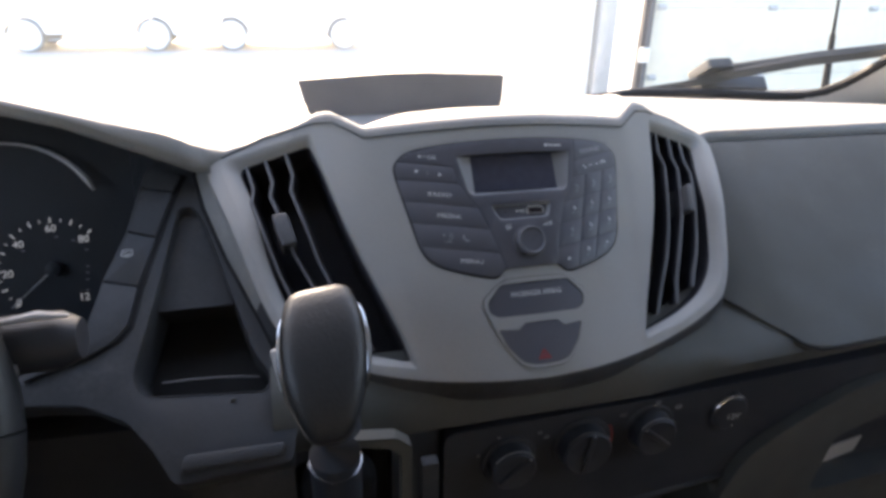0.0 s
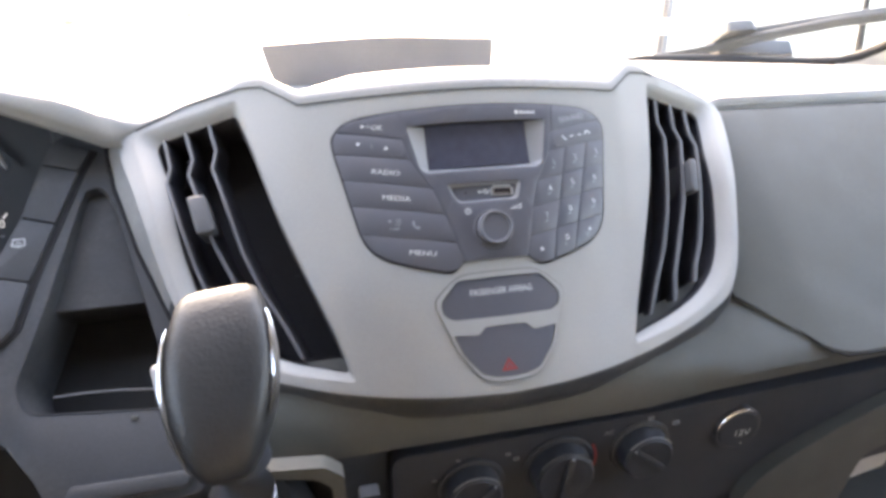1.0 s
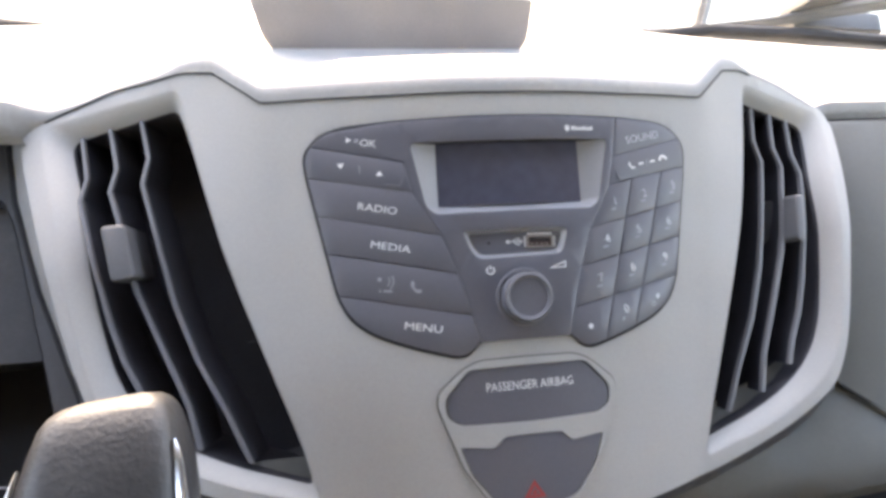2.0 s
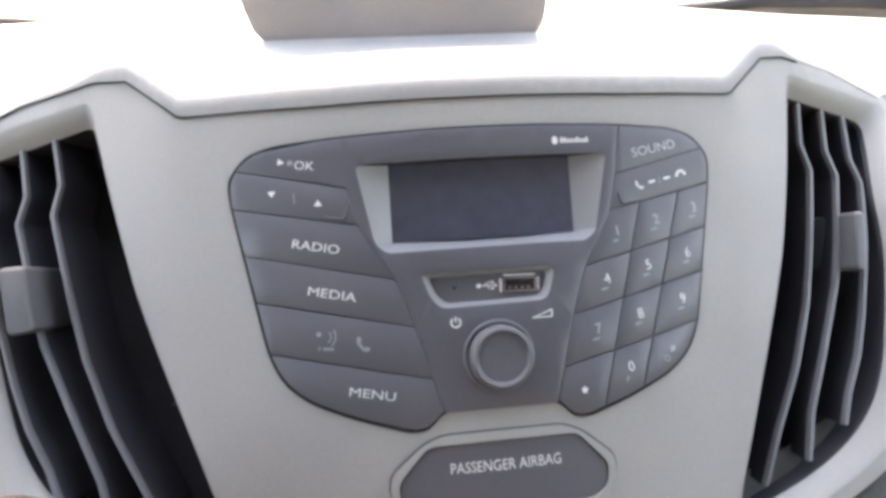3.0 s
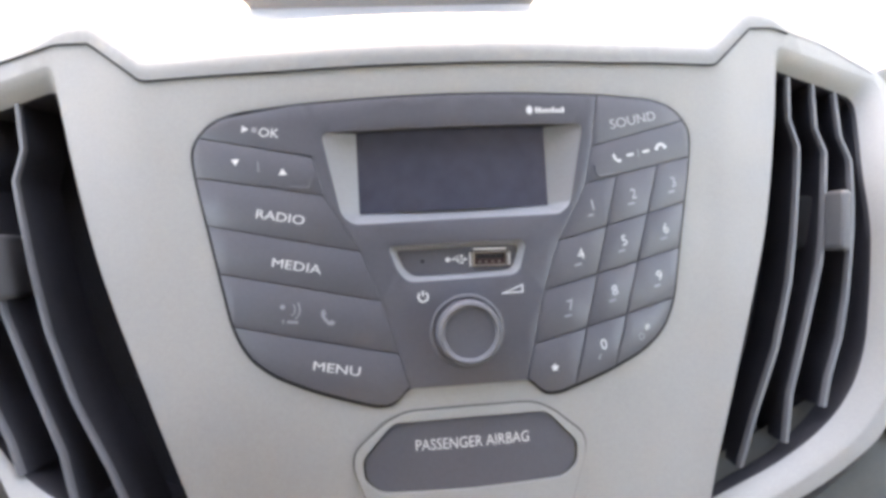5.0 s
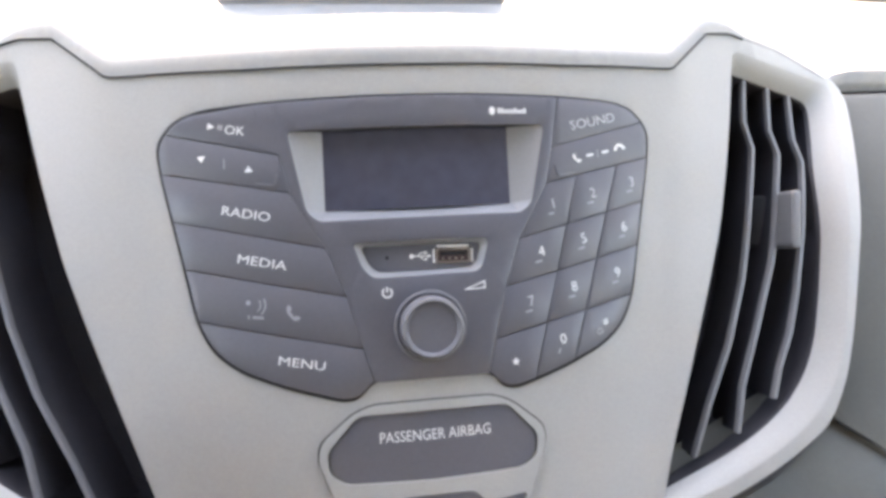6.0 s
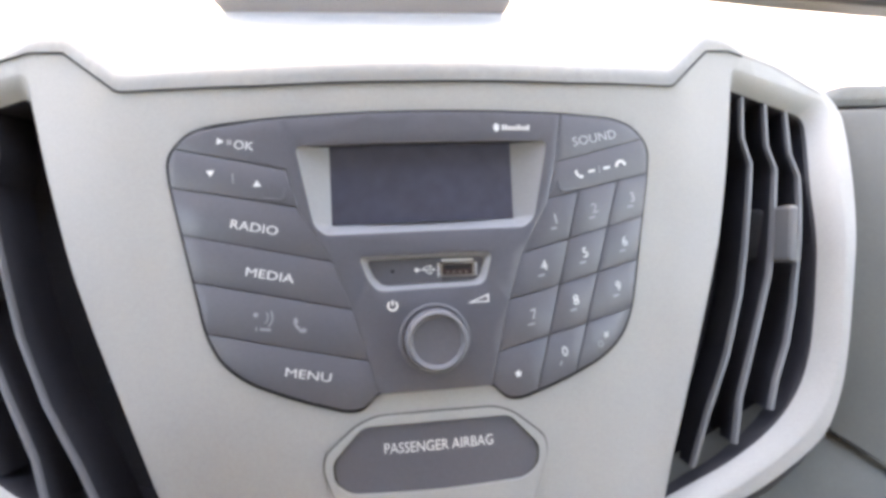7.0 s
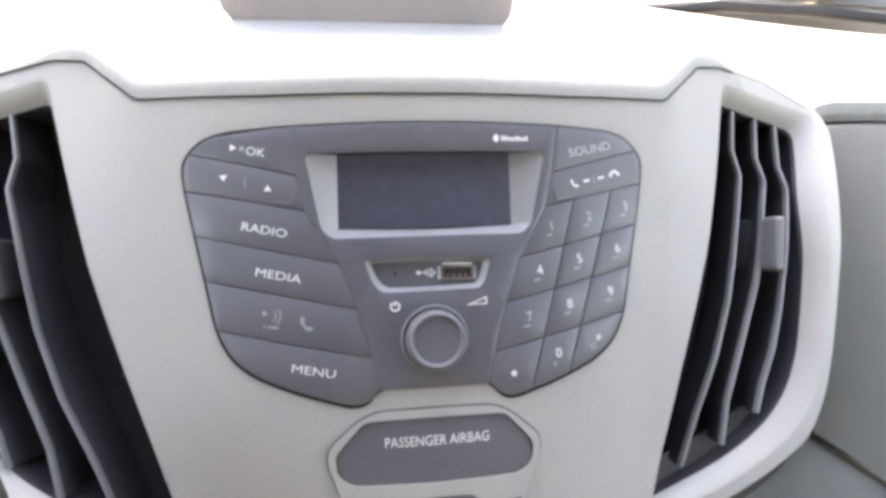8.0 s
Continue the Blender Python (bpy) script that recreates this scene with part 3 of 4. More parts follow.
part("panel_groove", tube([on_slope(x, v, 0.0012) for x, v in ((-0.272, 0.050), (-0.2725, 0.036), (-0.265, 0.0016), (-0.247, -0.0525), (-0.230, -0.0935), (-0.221, -0.115), (-0.210, -0.145))], 0.0018, 6), GAP, dash, "dark groove beside the stack")
FLANK = [(-0.246, 13.8, -0.272, 0.054), (-0.254, 4.6, -0.2725, 0.042), (-0.255, -6.6, -0.272, 0.03), (-0.248, -33.2, -0.265, 0.0016), (-0.238, -61.7, -0.256, -0.026), (-0.231, -86.2, -0.247, -0.0525), (-0.219, -126.0, -0.23, -0.0935), (-0.21, -149.5, -0.221, -0.115), (-0.195, -176.0, -0.21, -0.145)]
rows = []
for xa, v, xb, s in FLANK:
    a, b = on_face(xa * 1000 + 3, v, -2.0), on_slope(xb, s, 0.0005)
    c = on_face(xa * 1000 - 3, v, -8.2).lerp(b, 0.2)
    rows.append([a, on_face(xa * 1000 - 0.3, v, -2.2), on_face(xa * 1000 - 1.6, v, -7.5), c, c.lerp(b, 0.5), b, b + Vector((0, 0.006, -0.012))])
part("left_flank", loft(rows, close=False), PAD, dash, "grey flank between the stack and the driver panel")
# instrument hood


def hood():
    rows = []
    for y, drop, thin in ((0.72, 0.03, 0.011), (0.64, 0.004, 0.011), (0.562, 0.0, 0.011), (0.556, 0.0, 0.009), (0.5542, 0.0, 0.006), (0.5542, 0.0, 0.003)):
        rows.append([Vector((x, y, z - drop - thin - 0.10 * max(0, y - 0.70) * (z - 1.577) * 6)) for x, z in HOOD])
    return loft(rows, close=False)


part("instrument_hood", hood(), PAD, dash, "curved hood over the instruments")

# passenger side
glove_plane = lambda a, b, c: Vector((a, 0.581 + 0.055 * (a - 0.26) + 1.25 * (b - 1.588) - 0.625 * c, b + 0.781 * c))
glove = rounded([(0.259, 1.5835), (1.0, 1.5735), (1.0, 1.4255), (0.298, 1.4315), (0.276, 1.435), (0.205, 1.4715)], [0.010, 0, 0, 0.02, 0.02, 0.004])
part("passenger_panel", mapped(sliced(prism(glove, -0.006, 0.0035, bevel=0.002), 0, 0.3, 0.95, 0.08), glove_plane), PANEL, dash, "smooth grey airbag and glove box panel")
BAND_MID = [(0.423, 1.4675), (0.401, 1.458), (0.388, 1.442), (0.383, 1.425), (0.384, 1.413), (0.39, 1.407), (0.418, 1.405)]
BAND_SIDE = [(0.4505, 1.4835), (0.418, 1.4595), (0.3945, 1.442), (0.388, 1.428), (0.391, 1.415), (0.4, 1.407), (0.428, 1.405)]


def band_at(x):
    f = min(1.0, max(0.0, (x - 0.10) / 0.10))
    f = f * f * (3 - 2 * f)
    return [Vector((x, a[0] + (b[0] - a[0]) * f + 0.055 * max(0.0, x - 0.2), a[1] + (b[1] - a[1]) * f)) for a, b in zip(BAND_MID, BAND_SIDE)]


part("lower_band", loft([band_at(-0.215 + 0.03 * i) for i in range(41)], close=False), PANEL, dash, "grey band under the stack")
part("panel_gap", tube([glove_plane(a, b, 0.0015) for a, b in ((0.2625, 1.5800), (0.268, 1.5823), (0.305, 1.5827), (0.59, 1.5793), (1.0, 1.5740))], 0.0014, 6), GAP, dash, "dark gap over the passenger panel")
FOLD = [(216, -128), (208, -152)] + FASCIA_FOOT
ROLL_FOOT = [(224, -140), (217, -162), (207, -182), (190, -197), (172, -208), (139, -221), (116, -227), (93, -231), (71, -234), (42, -236), (0, -237)]
rows = []
for i in range(121):
    q = (i - 60) / 6
    k = min(9, int(abs(q)))
    f = abs(q) - k
    a, b = (Vector(o[10 - k]).lerp(Vector(o[9 - k]), f) for o in (FOLD, ROLL_FOOT))
    across = []
    for g, h in ((-0.25, -4), (0.0, -2.5), (0.12, -3.2), (0.3, -5.5), (0.5, -9), (0.7, -13.5), (0.88, -19), (0.97, -25), (1.0, -34), (1.0, -56)):
        p = a.lerp(b, g)
        across.append(on_face(math.copysign(p.x, q) if q else 0.0, p.y, h))
    rows.append(across)
# Dark grey in place of the fascia grey stands for shade under the fold.
part("under_roll", loft(rows, close=False), LOWER, dash, "rounded underside of the stack, shade put into its dark grey", 60)
part("panel_seam", tube([glove_plane(a, b, 0.0022) for a, b in ((0.209, 1.470), (0.243, 1.454), (0.275, 1.4355), (0.289, 1.4315), (0.313, 1.4307), (0.59, 1.428), (1.0, 1.4245))], 0.0011, 6), GAP, dash, "black seam under the passenger panel")
sides = prism([(0.46, 1.40), (0.41, 1.40), (0.393, 1.392), (0.394, 1.27), (0.44, 1.0), (0.55, 0.80), (0.9, 0.76), (1.15, 0.76), (1.15, 1.30), (0.6, 1.33)], -0.99, 0.99)
part("lower_body", mapped(sides, lambda a, b, c: Vector((c, a + (0.11 if c < -0.5 else 0.0), b))), BLACK, dash, "black lower dash body")


# ---- air vents ----
def vent(s):
    v = thing("air_vent", on_face(s * 190, -90, -20), "tall tapered air vent with upright vanes, shade put into their sides", "air vent", "vents beside the radio")
    rim, slot = ([Vector((s * p.x, p.y)) for p in rounded(o, CORNERS)] for o in (RIM, SLOT))
    mid = Vector((s * 180, -85))
    part("surround", loft([[on_face(*p, 0.2) for p in rim], [on_face(*(p.lerp(q, 0.15)), -0.4) for p, q in zip(rim, slot)], [on_face(*(p.lerp(q, 0.55)), -3.2) for p, q in zip(rim, slot)], [on_face(*(p.lerp(q, 0.92)), -8.0) for p, q in zip(rim, slot)]]), FASCIA, v, "bevelled satin grey surround")
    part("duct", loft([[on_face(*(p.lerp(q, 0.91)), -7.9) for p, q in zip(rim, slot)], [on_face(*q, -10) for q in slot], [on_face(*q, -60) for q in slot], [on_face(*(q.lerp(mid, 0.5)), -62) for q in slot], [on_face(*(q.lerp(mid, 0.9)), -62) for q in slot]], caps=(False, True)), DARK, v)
    lines = (((182.5, 1.5), (178, -20.9), (181, -35.2), (174, -61.7), (164, -101.5), (153, -131.1), (139, -158.7), (129, -182.1)),
             ((200.5, -1.0), (195.5, -25.0), (198.5, -37.8), (193.5, -53.6), (183, -93.4), (169, -127.0), (158, -152.6), (153, -174.0)),
             ((217, -4.1), (212, -29.1), (214.5, -41.8), (205, -77.0), (196, -109.7), (189, -129.1), (180, -146.4), (175, -160.2)))
    turned = 5.5  # all vanes point a little to the driver
    for k, line in enumerate(lines):
        path = []
        for (x0, v0), (x1, v1) in zip(line, line[1:]):
            path += [(x0 + (x1 - x0) * j / 4, v0 + (v1 - v0) * j / 4) for j in range(4)]
        path.append(line[-1])
        loops, lips = [], []
        for x, y in path:
            x, w = s * x - turned, 1.35
            loops.append([on_face(x - w, y, -8.2), on_face(x + w, y, -8.2), on_face(x + w + 5, y, -34), on_face(x - w + 5, y, -34)])
            lips.append([on_face(x - w, y, -8.2), on_face(x - w, y, -6.2), on_face(x - w * 0.6, y, -5.2), on_face(x + w * 0.6, y, -5.2), on_face(x + w, y, -6.2), on_face(x + w, y, -8.2)])
        # Vane sides take the dark duct colour to stand for their shade.
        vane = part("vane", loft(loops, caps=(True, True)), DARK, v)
        part("front_edge", loft(lips, caps=(True, True)), VANE, vane, "rounded front edge, caught light put into a paler grey")
        if k == 1:
            inner = 6 if s > 0 else 0
            grip = prism(rounded([(s * x - turned, y) for x, y in ((186 + inner, -58.2), (198.5, -58.7), (192, -88.3), (179.5 + inner, -86.7))], 3), -30, 6.0, bevel=2.0, segments=3)
            part("slider_tab", mapped(grip, on_face), TAB, vane, "grey finger tab")
    if s < 0:
        part("stop_peg", placed(box(-1.6, 1.6, -0.3, 0.3, -2, 0.8, 0.15), -133, -123, -12, 5), LOWER, v, "small pale stop peg")
    return v


vent(1)
vent(-1)

# ---- car radio ----
SEAT.update(scale=0.988, shift=1.7)
radio = thing("car_radio", on_face(0, -76, 0), "dark grey car radio with keypad and small display", "car radio")
INSET = [Vector((p.x * 0.990, -76 + (p.y + 76) * 0.984)) for p in OUTLINE]
ROWS = ((26.7, 0.25, 100), (42.4, 0.212, 102), (62.0, 0.232, 98), (81.5, 0.222, 94), (103.1, 0.213, 88))  # slanted joints: drop and slope from the outer end
JOINT = 0.22


def joint(i, x):
    d, k, x0 = ROWS[i]
    return -d - k * (x0 - x)


def between(poly, top, bottom):
    """Cuts the strip between two slanted joints on the right half."""
    for i, sign in ((top, 1), (bottom, -1)):
        if i is not None:
            d, k, x0 = ROWS[i]
            poly = clip(poly, -k * sign, sign, sign * (-d - k * x0) - JOINT)
    return poly


def beside(poly, p, q, keep, gap=JOINT):
    """Cuts along the line through p and q; keep = 1 keeps the outer side."""
    a, b = (q[1] - p[1]), -(q[0] - p[0])
    n = math.hypot(a, b)
    a, b = a / n, b / n
    c = a * p[0] + b * p[1]
    return clip(poly, a * keep, b * keep, c * keep - gap)


EDGE = [(56, -37.5), (52, -54), (39, -76), (32, -96), (26.5, -116.5), (23, -130)]
COL_A = ((66.2, -51.6), (48.0, -116.0))
COL_B = ((85.9, -48.1), (65.5, -114.0))


def flip(poly, s):
    return [Vector((s * p.x, p.y)) for p in poly]


def key(poly, s, name="button", material=None, top=1.5):
    return part(name, bent(prism(flip(poly, s), 0.2, top, bevel=0.3), 10.0), material or KEY, radio)


right = clip(INSET, -1, 0, -20)
keys = {}
spans = {"sound": (None, 0, (60, -16), EDGE[0]), "phone": (0, 1, EDGE[0], EDGE[1]), "r1": (1, 2, EDGE[1], EDGE[2]), "r2": (2, 3, EDGE[2], EDGE[3]), "r3": (3, 4, EDGE[3], EDGE[4]), "r4": (4, None, EDGE[4], EDGE[5])}
for tag, (t, b, p, q) in spans.items():
    strip = beside(between(right, t, b), p, q, 1, 0.08)
    if tag[0] == "r":
        keys[tag + "a"] = key(beside(strip, *COL_A, -1), 1)
        keys[tag + "b"] = key(beside(beside(strip, *COL_A, 1), *COL_B, -1), 1)
        keys[tag + "c"] = key(beside(strip, *COL_B, 1), 1)
    else:
        keys[tag] = key(strip, 1)
    if tag != "sound":
        keys["left_" + tag] = key(strip, -1)

# the middle of the face, with openings for the display and the port
edge_r = [Vector((x - 0.08, v)) for x, v in EDGE]
top_run = [p for p in INSET if p.y > -17.6 and -90 < p.x < 59.5]
top_run.sort(key=lambda p: p.x)
left_run = sorted([p for p in INSET if p.x <= -90 and p.y > -26.4], key=lambda p: p.y)
middle = left_run + top_run + edge_r[:] + [Vector((-p.x, p.y)) for p in reversed(edge_r)] + [Vector((-99.5, joint(0, 99.5) + JOINT))]
HOLE = rounded([(-52, -28.6), (52.5, -28.6), (45, -61.5), (40.5, -64.8), (-41.2, -65.0), (-45.8, -61.2)], [3, 3, 4, 2, 2, 4])
PORT_HOLE = rounded([(-28.5, -74.5), (26, -74.5), (22, -88.0), (-21.5, -88.6), (-25.5, -84)], [2, 4, 4, 5, 4])
part("backing", bent(prism([p * 1.003 for p in OUTLINE], -4, 0.6, [HOLE, PORT_HOLE])), GAP, radio, "black seam backing")
face = part("face", bent(prism(middle, 0.2, 1.5, [HOLE, PORT_HOLE], bevel=0.35), 8.0), FACE, radio)
VIEW = rounded([(-38.6, -27.5), (37.2, -27.5), (37.2, -60.6), (36.8, -60.8), (-38.6, -60.8), (-38.9, -60.4)], [1, 1, 0.3, 0.3, 0.3, 0.3])
part("bezel", loft([[on_face(*p, 1.45) for p in HOLE], [on_face(*p.lerp(q, 0.1), 0.6) for p, q in zip(HOLE, VIEW)], [on_face(*p.lerp(q, 0.92), -3.4) for p, q in zip(HOLE, VIEW)], [on_face(*q, -4.2) for q in VIEW]]), BEZEL, radio, "lighter grey sloping bezel")
part("display", bent(prism([q * 1.0 for q in VIEW], -6, -4.1)), SCREEN, radio, "dark unlit display")
port = part("port_recess", loft([[on_face(*p, 1.4) for p in PORT_HOLE], [on_face(p.x * 0.9, -80.5 + (p.y + 80.5) * 0.74, -1.6) for p in PORT_HOLE]], caps=(False, True)), BEZEL, radio, "shallow recess round the port")
part("recess_floor", bent(prism([(p.x * 0.895, -80.5 + (p.y + 80.5) * 0.735) for p in PORT_HOLE], -1.9, -1.35)), FACE, port)
usb = part("usb_port", placed(joined(prism([(-6.9, -2.9), (6.9, -2.9), (6.9, 2.9), (-6.9, 2.9)], -8, 0.9, [[(-6.2, -2.2), (6.2, -2.2), (6.2, 2.2), (-6.2, 2.2)]], bevel=0.2), box(-6.3, 6.3, -2.3, 2.3, -8, -7.6)), 11.2, -81.2, -1.3, -1.5), STEEL, radio, "metal USB socket")
part("socket_floor", placed(box(-6.15, 6.15, -2.15, 2.15, -0.04, 0.1), 11.2, -81.2, -1.3, -1.5), RUSTY, usb, "dark brown socket inside")
part("tongue", placed(box(-5.4, 5.4, 0.2, 1.5, 0.05, 0.45, 0.1), 11.2, -81.2, -1.3, -1.5), GAP, usb)
part("contacts", placed(joined(*[box(-4.6 + 2.6 * i, -3.6 + 2.6 * i, -1.5, -0.9, 0.05, 0.3) for i in range(4)]), 11.2, -81.2, -1.3, -1.5), STEEL, usb)
part("port_mark", placed(joined(box(-6.6, 6.6, 3.5, 4.3, 0, 0.3), box(-8.2, -7.5, -2.8, 2.8, 0, 0.3), box(7.5, 8.2, -2.8, 2.8, 0, 0.3)), 11.2, -81.2, -1.3, -1.5), INK, usb, "white bracket lines")
trident = joined(box(-3.6, 3.4, -0.22, 0.22, 0, 0.2), mapped(lathe([(0.95, 0), (0.95, 0.2), (0, 0.2)], 14), lambda a, b, c: Vector((a - 3.4, b, c))),
                 prism([(3.2, -0.8), (4.4, 0), (3.2, 0.8)], 0, 0.2), prism([(-1.6, 0), (0.2, 1.5), (1.8, 1.5), (1.8, 1.15), (0.4, 1.15), (-1.0, 0)], 0, 0.2), prism([(-0.4, 0), (1.0, -1.5), (2.2, -1.5), (2.2, -1.15), (1.2, -1.15), (0.2, 0)], 0, 0.2),
                 box(1.8, 2.7, 0.9, 1.8, 0, 0.2), mapped(lathe([(0.5, 0), (0.5, 0.2), (0, 0.2)], 10), lambda a, b, c: Vector((a + 2.4, b - 1.3, c))))
part("usb_symbol", placed(trident, -2.2, -80.8, -1.3, -1.5), INK, port)
part("sensor_dot", placed(lathe([(0.7, 0), (0.7, 0.1), (0, 0.1)], 12), -15.5, -80.8, -1.3), GAP, port)

dial = part("volume_knob", placed(lathe([(12.3, 0), (12.6, 2.0), (12.3, 7.2), (11.8, 8.4), (10.9, 8.9), (10.2, 8.5), (9.4, 7.6), (0, 7.2)], 56), 0.2, -109.0, 1.4), KEY, radio, "round volume knob with dished cap")
part("knob_collar", placed(lathe([(14.6, 0), (14.4, 0.7), (13.7, 1.0), (13.0, 0.6), (12.4, 0.2)], 56, False), 0.2, -109.0, 1.4), RIMGREY, dial)
part("knob_ring", placed(lathe([(11.95, 8.15), (11.6, 8.75), (10.9, 9.05), (10.35, 8.75), (10.2, 8.45)], 56, False), 0.2, -109.0, 1.4), RIMGREY, dial, "lighter worn rim")


def ring(r0, r1, a0, a1, n=24):
    pts = [(r1 * math.cos(radians(a0 + (a1 - a0) * i / n)), r1 * math.sin(radians(a0 + (a1 - a0) * i / n))) for i in range(n + 1)]
    pts += [(r0 * math.cos(radians(a1 - (a1 - a0) * i / n)), r0 * math.sin(radians(a1 - (a1 - a0) * i / n))) for i in range(n + 1)]
    return prism(pts, 0, 0.15)


TOPH = 1.5
part("power_symbol", placed(joined(ring(1.5, 2.2, 125, 415), box(-0.35, 0.35, 0.2, 2.3, 0, 0.15)), -16.2, -94.6, TOPH), INK, face)
part("volume_symbol", placed(prism([(-4.6, -1.5), (4.6, -1.5), (4.6, 1.9)], 0, 0.15, [[(-2.2, -1.0), (4.0, -1.0), (4.0, 1.1)]]), 18.8, -93.8, TOPH), INK, face)
LEFT_TURN, RIGHT_TURN = -12.0, 12.0


def legend(text, height, x, v, owner, turn=0.0, width=0.0, ink=None, name="legend"):
    return part(name, placed(lettering(text, height, width), x, v, TOPH + 0.02, turn), ink or INK, owner)


legend("OK", 3.5, -72.3, -26.8, face, -9, 8.0)
part("play_symbol", placed(prism([(-1.3, -1.4), (1.5, 0), (-1.3, 1.4)], 0, 0.15), -81.8, -24.6, TOPH, -9), INK, face)
part("pause_symbol", placed(joined(box(-0.8, -0.2, -1.0, 1.0, 0, 0.15), box(0.3, 0.9, -1.0, 1.0, 0, 0.15)), -78.2, -25.2, TOPH, -9), DULL, face)
lp = keys["left_phone"]
part("down_symbol", placed(prism([(-1.7, 1.2), (0, -1.4), (1.7, 1.2)], 0, 0.15), -86.4, -37.4, TOPH), INK, lp)
part("divider", placed(box(-0.2, 0.2, -2.0, 2.0, 0, 0.15), -77.3, -39.9, TOPH), FAINT, lp)
part("up_symbol", placed(prism([(-1.7, -1.2), (1.7, -1.2), (0, 1.4)], 0, 0.15), -67.7, -42.6, TOPH), INK, lp)
part("grip_ridge", placed(tube([(-6, -3.3, 0.1), (0.6, -3.2, 0.2), (1.6, -2.2, 0.25), (1.7, 1.8, 0.1)], 0.42, 8), -58.5, -46.5, TOPH, -10), KEY, lp)
legend("RADIO", 3.5, -69.6, -60.2, keys["left_r1"], LEFT_TURN, 19.2)
legend("MEDIA", 3.5, -64.2, -79.8, keys["left_r2"], LEFT_TURN, 19.4)
legend("MENU", 3.5, -50.8, -120.6, keys["left_r4"], -10, 18.2)
voice = keys["left_r3"]
part("voice_symbol", placed(joined(mapped(lathe([(1.0, 0), (1.0, 0.15), (0, 0.15)], 12), lambda a, b, c: Vector((a - 2.2, b + 0.6, c))), ring(2.6, 3.1, -50, 50, 10), ring(4.4, 5.0, -42, 42, 10)), -68.6, -96.6, TOPH, -12), FAINT, voice, "small voice control symbol")
part("voice_caption", placed(joined(box(-3.2, -2.6, -0.8, 0.8, 0, 0.15), box(-1.4, 3.0, -0.6, 0.5, 0, 0.15)), -67.8, -101.5, TOPH, -6), FAINT, voice, "small unreadable caption")


def handset(x, v, owner, turn, size=1.0, ink=None):
    pts = [(-2.6, 2.4), (-1.5, 3.0), (-0.6, 1.2), (-1.3, 0.5), (0.5, -1.6), (1.5, -1.0), (3.0, -1.9), (2.2, -3.0), (0.4, -3.1), (-1.4, -1.4), (-2.6, 0.4)]
    part("phone_symbol", placed(prism([(a * size, b * size) for a, b in pts], 0, 0.15), x, v, TOPH, turn), ink or INK, owner)


handset(-53.2, -100.4, voice, -5, 1.0, FAINT)
snd = keys["sound"]
legend("SOUND", 3.9, 75.9, -26.7, snd, 11, 22.4, DULL)
ph = keys["phone"]
handset(67.2, -42.6, ph, 10, 0.65)
part("call_bars", placed(joined(box(-5.2, -1.9, -0.5, 0.5, 0, 0.15), box(2.6, 6.0, -0.5, 0.5, 0, 0.15)), 77.0, -40.7, TOPH, 11), INK, ph)
part("divider", placed(box(-0.2, 0.2, -1.7, 1.7, 0, 0.15), 77.4, -40.6, TOPH, 4), FAINT, ph)
part("hang_up_symbol", placed(joined(ring(1.6, 2.8, 20, 160, 12), box(-2.9, -1.4, 0.0, 1.2, 0, 0.15), box(1.4, 2.9, 0.0, 1.2, 0, 0.15)), 88.8, -39.0, TOPH, 10), INK, ph)
part("grip_ridge", placed(tube([(6, -3.3, 0.1), (-0.6, -3.2, 0.2), (-1.6, -2.2, 0.25), (-1.7, 1.8, 0.1)], 0.42, 8), 58.8, -47.0, TOPH, 10), KEY, ph)
pad = (("1", 54.9, -61.8, "r1a"), ("2", 74.0, -57.6, "r1b"), ("3", 94.2, -53.0, "r1c"), ("4", 48.4, -81.5, "r2a"), ("5", 68.3, -77.0, "r2b"), ("6", 88.8, -72.8, "r2c"),
       ("7", 42.8, -101.8, "r3a"), ("8", 62.6, -97.2, "r3b"), ("9", 84.2, -92.6, "r3c"), ("0", 56.2, -118.8, "r4b"))
for text, x, v, owner in pad:
    legend(text, 4.2, x, v, keys[owner], RIGHT_TURN, ink=DULL if text in "1237" else INK, name="digit")
    if text != "0":
        part("letters_bar", placed(box(-1.5 if text != "1" else -0.9, 1.6, -0.45, 0.4, 0, 0.12), x - 1.4, v - 4.2, TOPH, RIGHT_TURN), FAINT, keys[owner], "tiny unreadable letters")
part("star", placed(prism([((1.75 if i % 2 == 0 else 0.95) * math.sin(math.pi * i / 5), (1.75 if i % 2 == 0 else 0.95) * math.cos(math.pi * i / 5)) for i in range(10)], 0, 0.15), 34.6, -126.2, TOPH), INK, keys["r4a"])
part("plus_mark", placed(box(-0.35, 0.35, -1.3, 1.0, 0, 0.15), 54.2, -123.6, TOPH, -20), FAINT, keys["r4b"])
legend("#", 2.6, 76.8, -113.6, keys["r4c"], RIGHT_TURN, 2.4, name="hash_mark")
part("ring_mark", placed(ring(1.0, 1.4, 0, 359), 73.8, -117.4, TOPH), FAINT, keys["r4c"])
part("maker_mark", placed(joined(mapped(lathe([(1.5, 0), (1.5, 0.15), (0, 0.15)], 18), lambda a, b, c: Vector((a * 0.85, b * 1.15, c))), *[box(2.4 + 1.4 * i, 3.4 + 1.4 * i, -1.1, 1.1 if i in (0, 1, 5, 8) else 0.5, 0, 0.15) for i in range(9)]), 30.2, -22.9, TOPH), INK, face, "small white oval and bar mark")

SEAT.update(scale=1.0, shift=1.4)

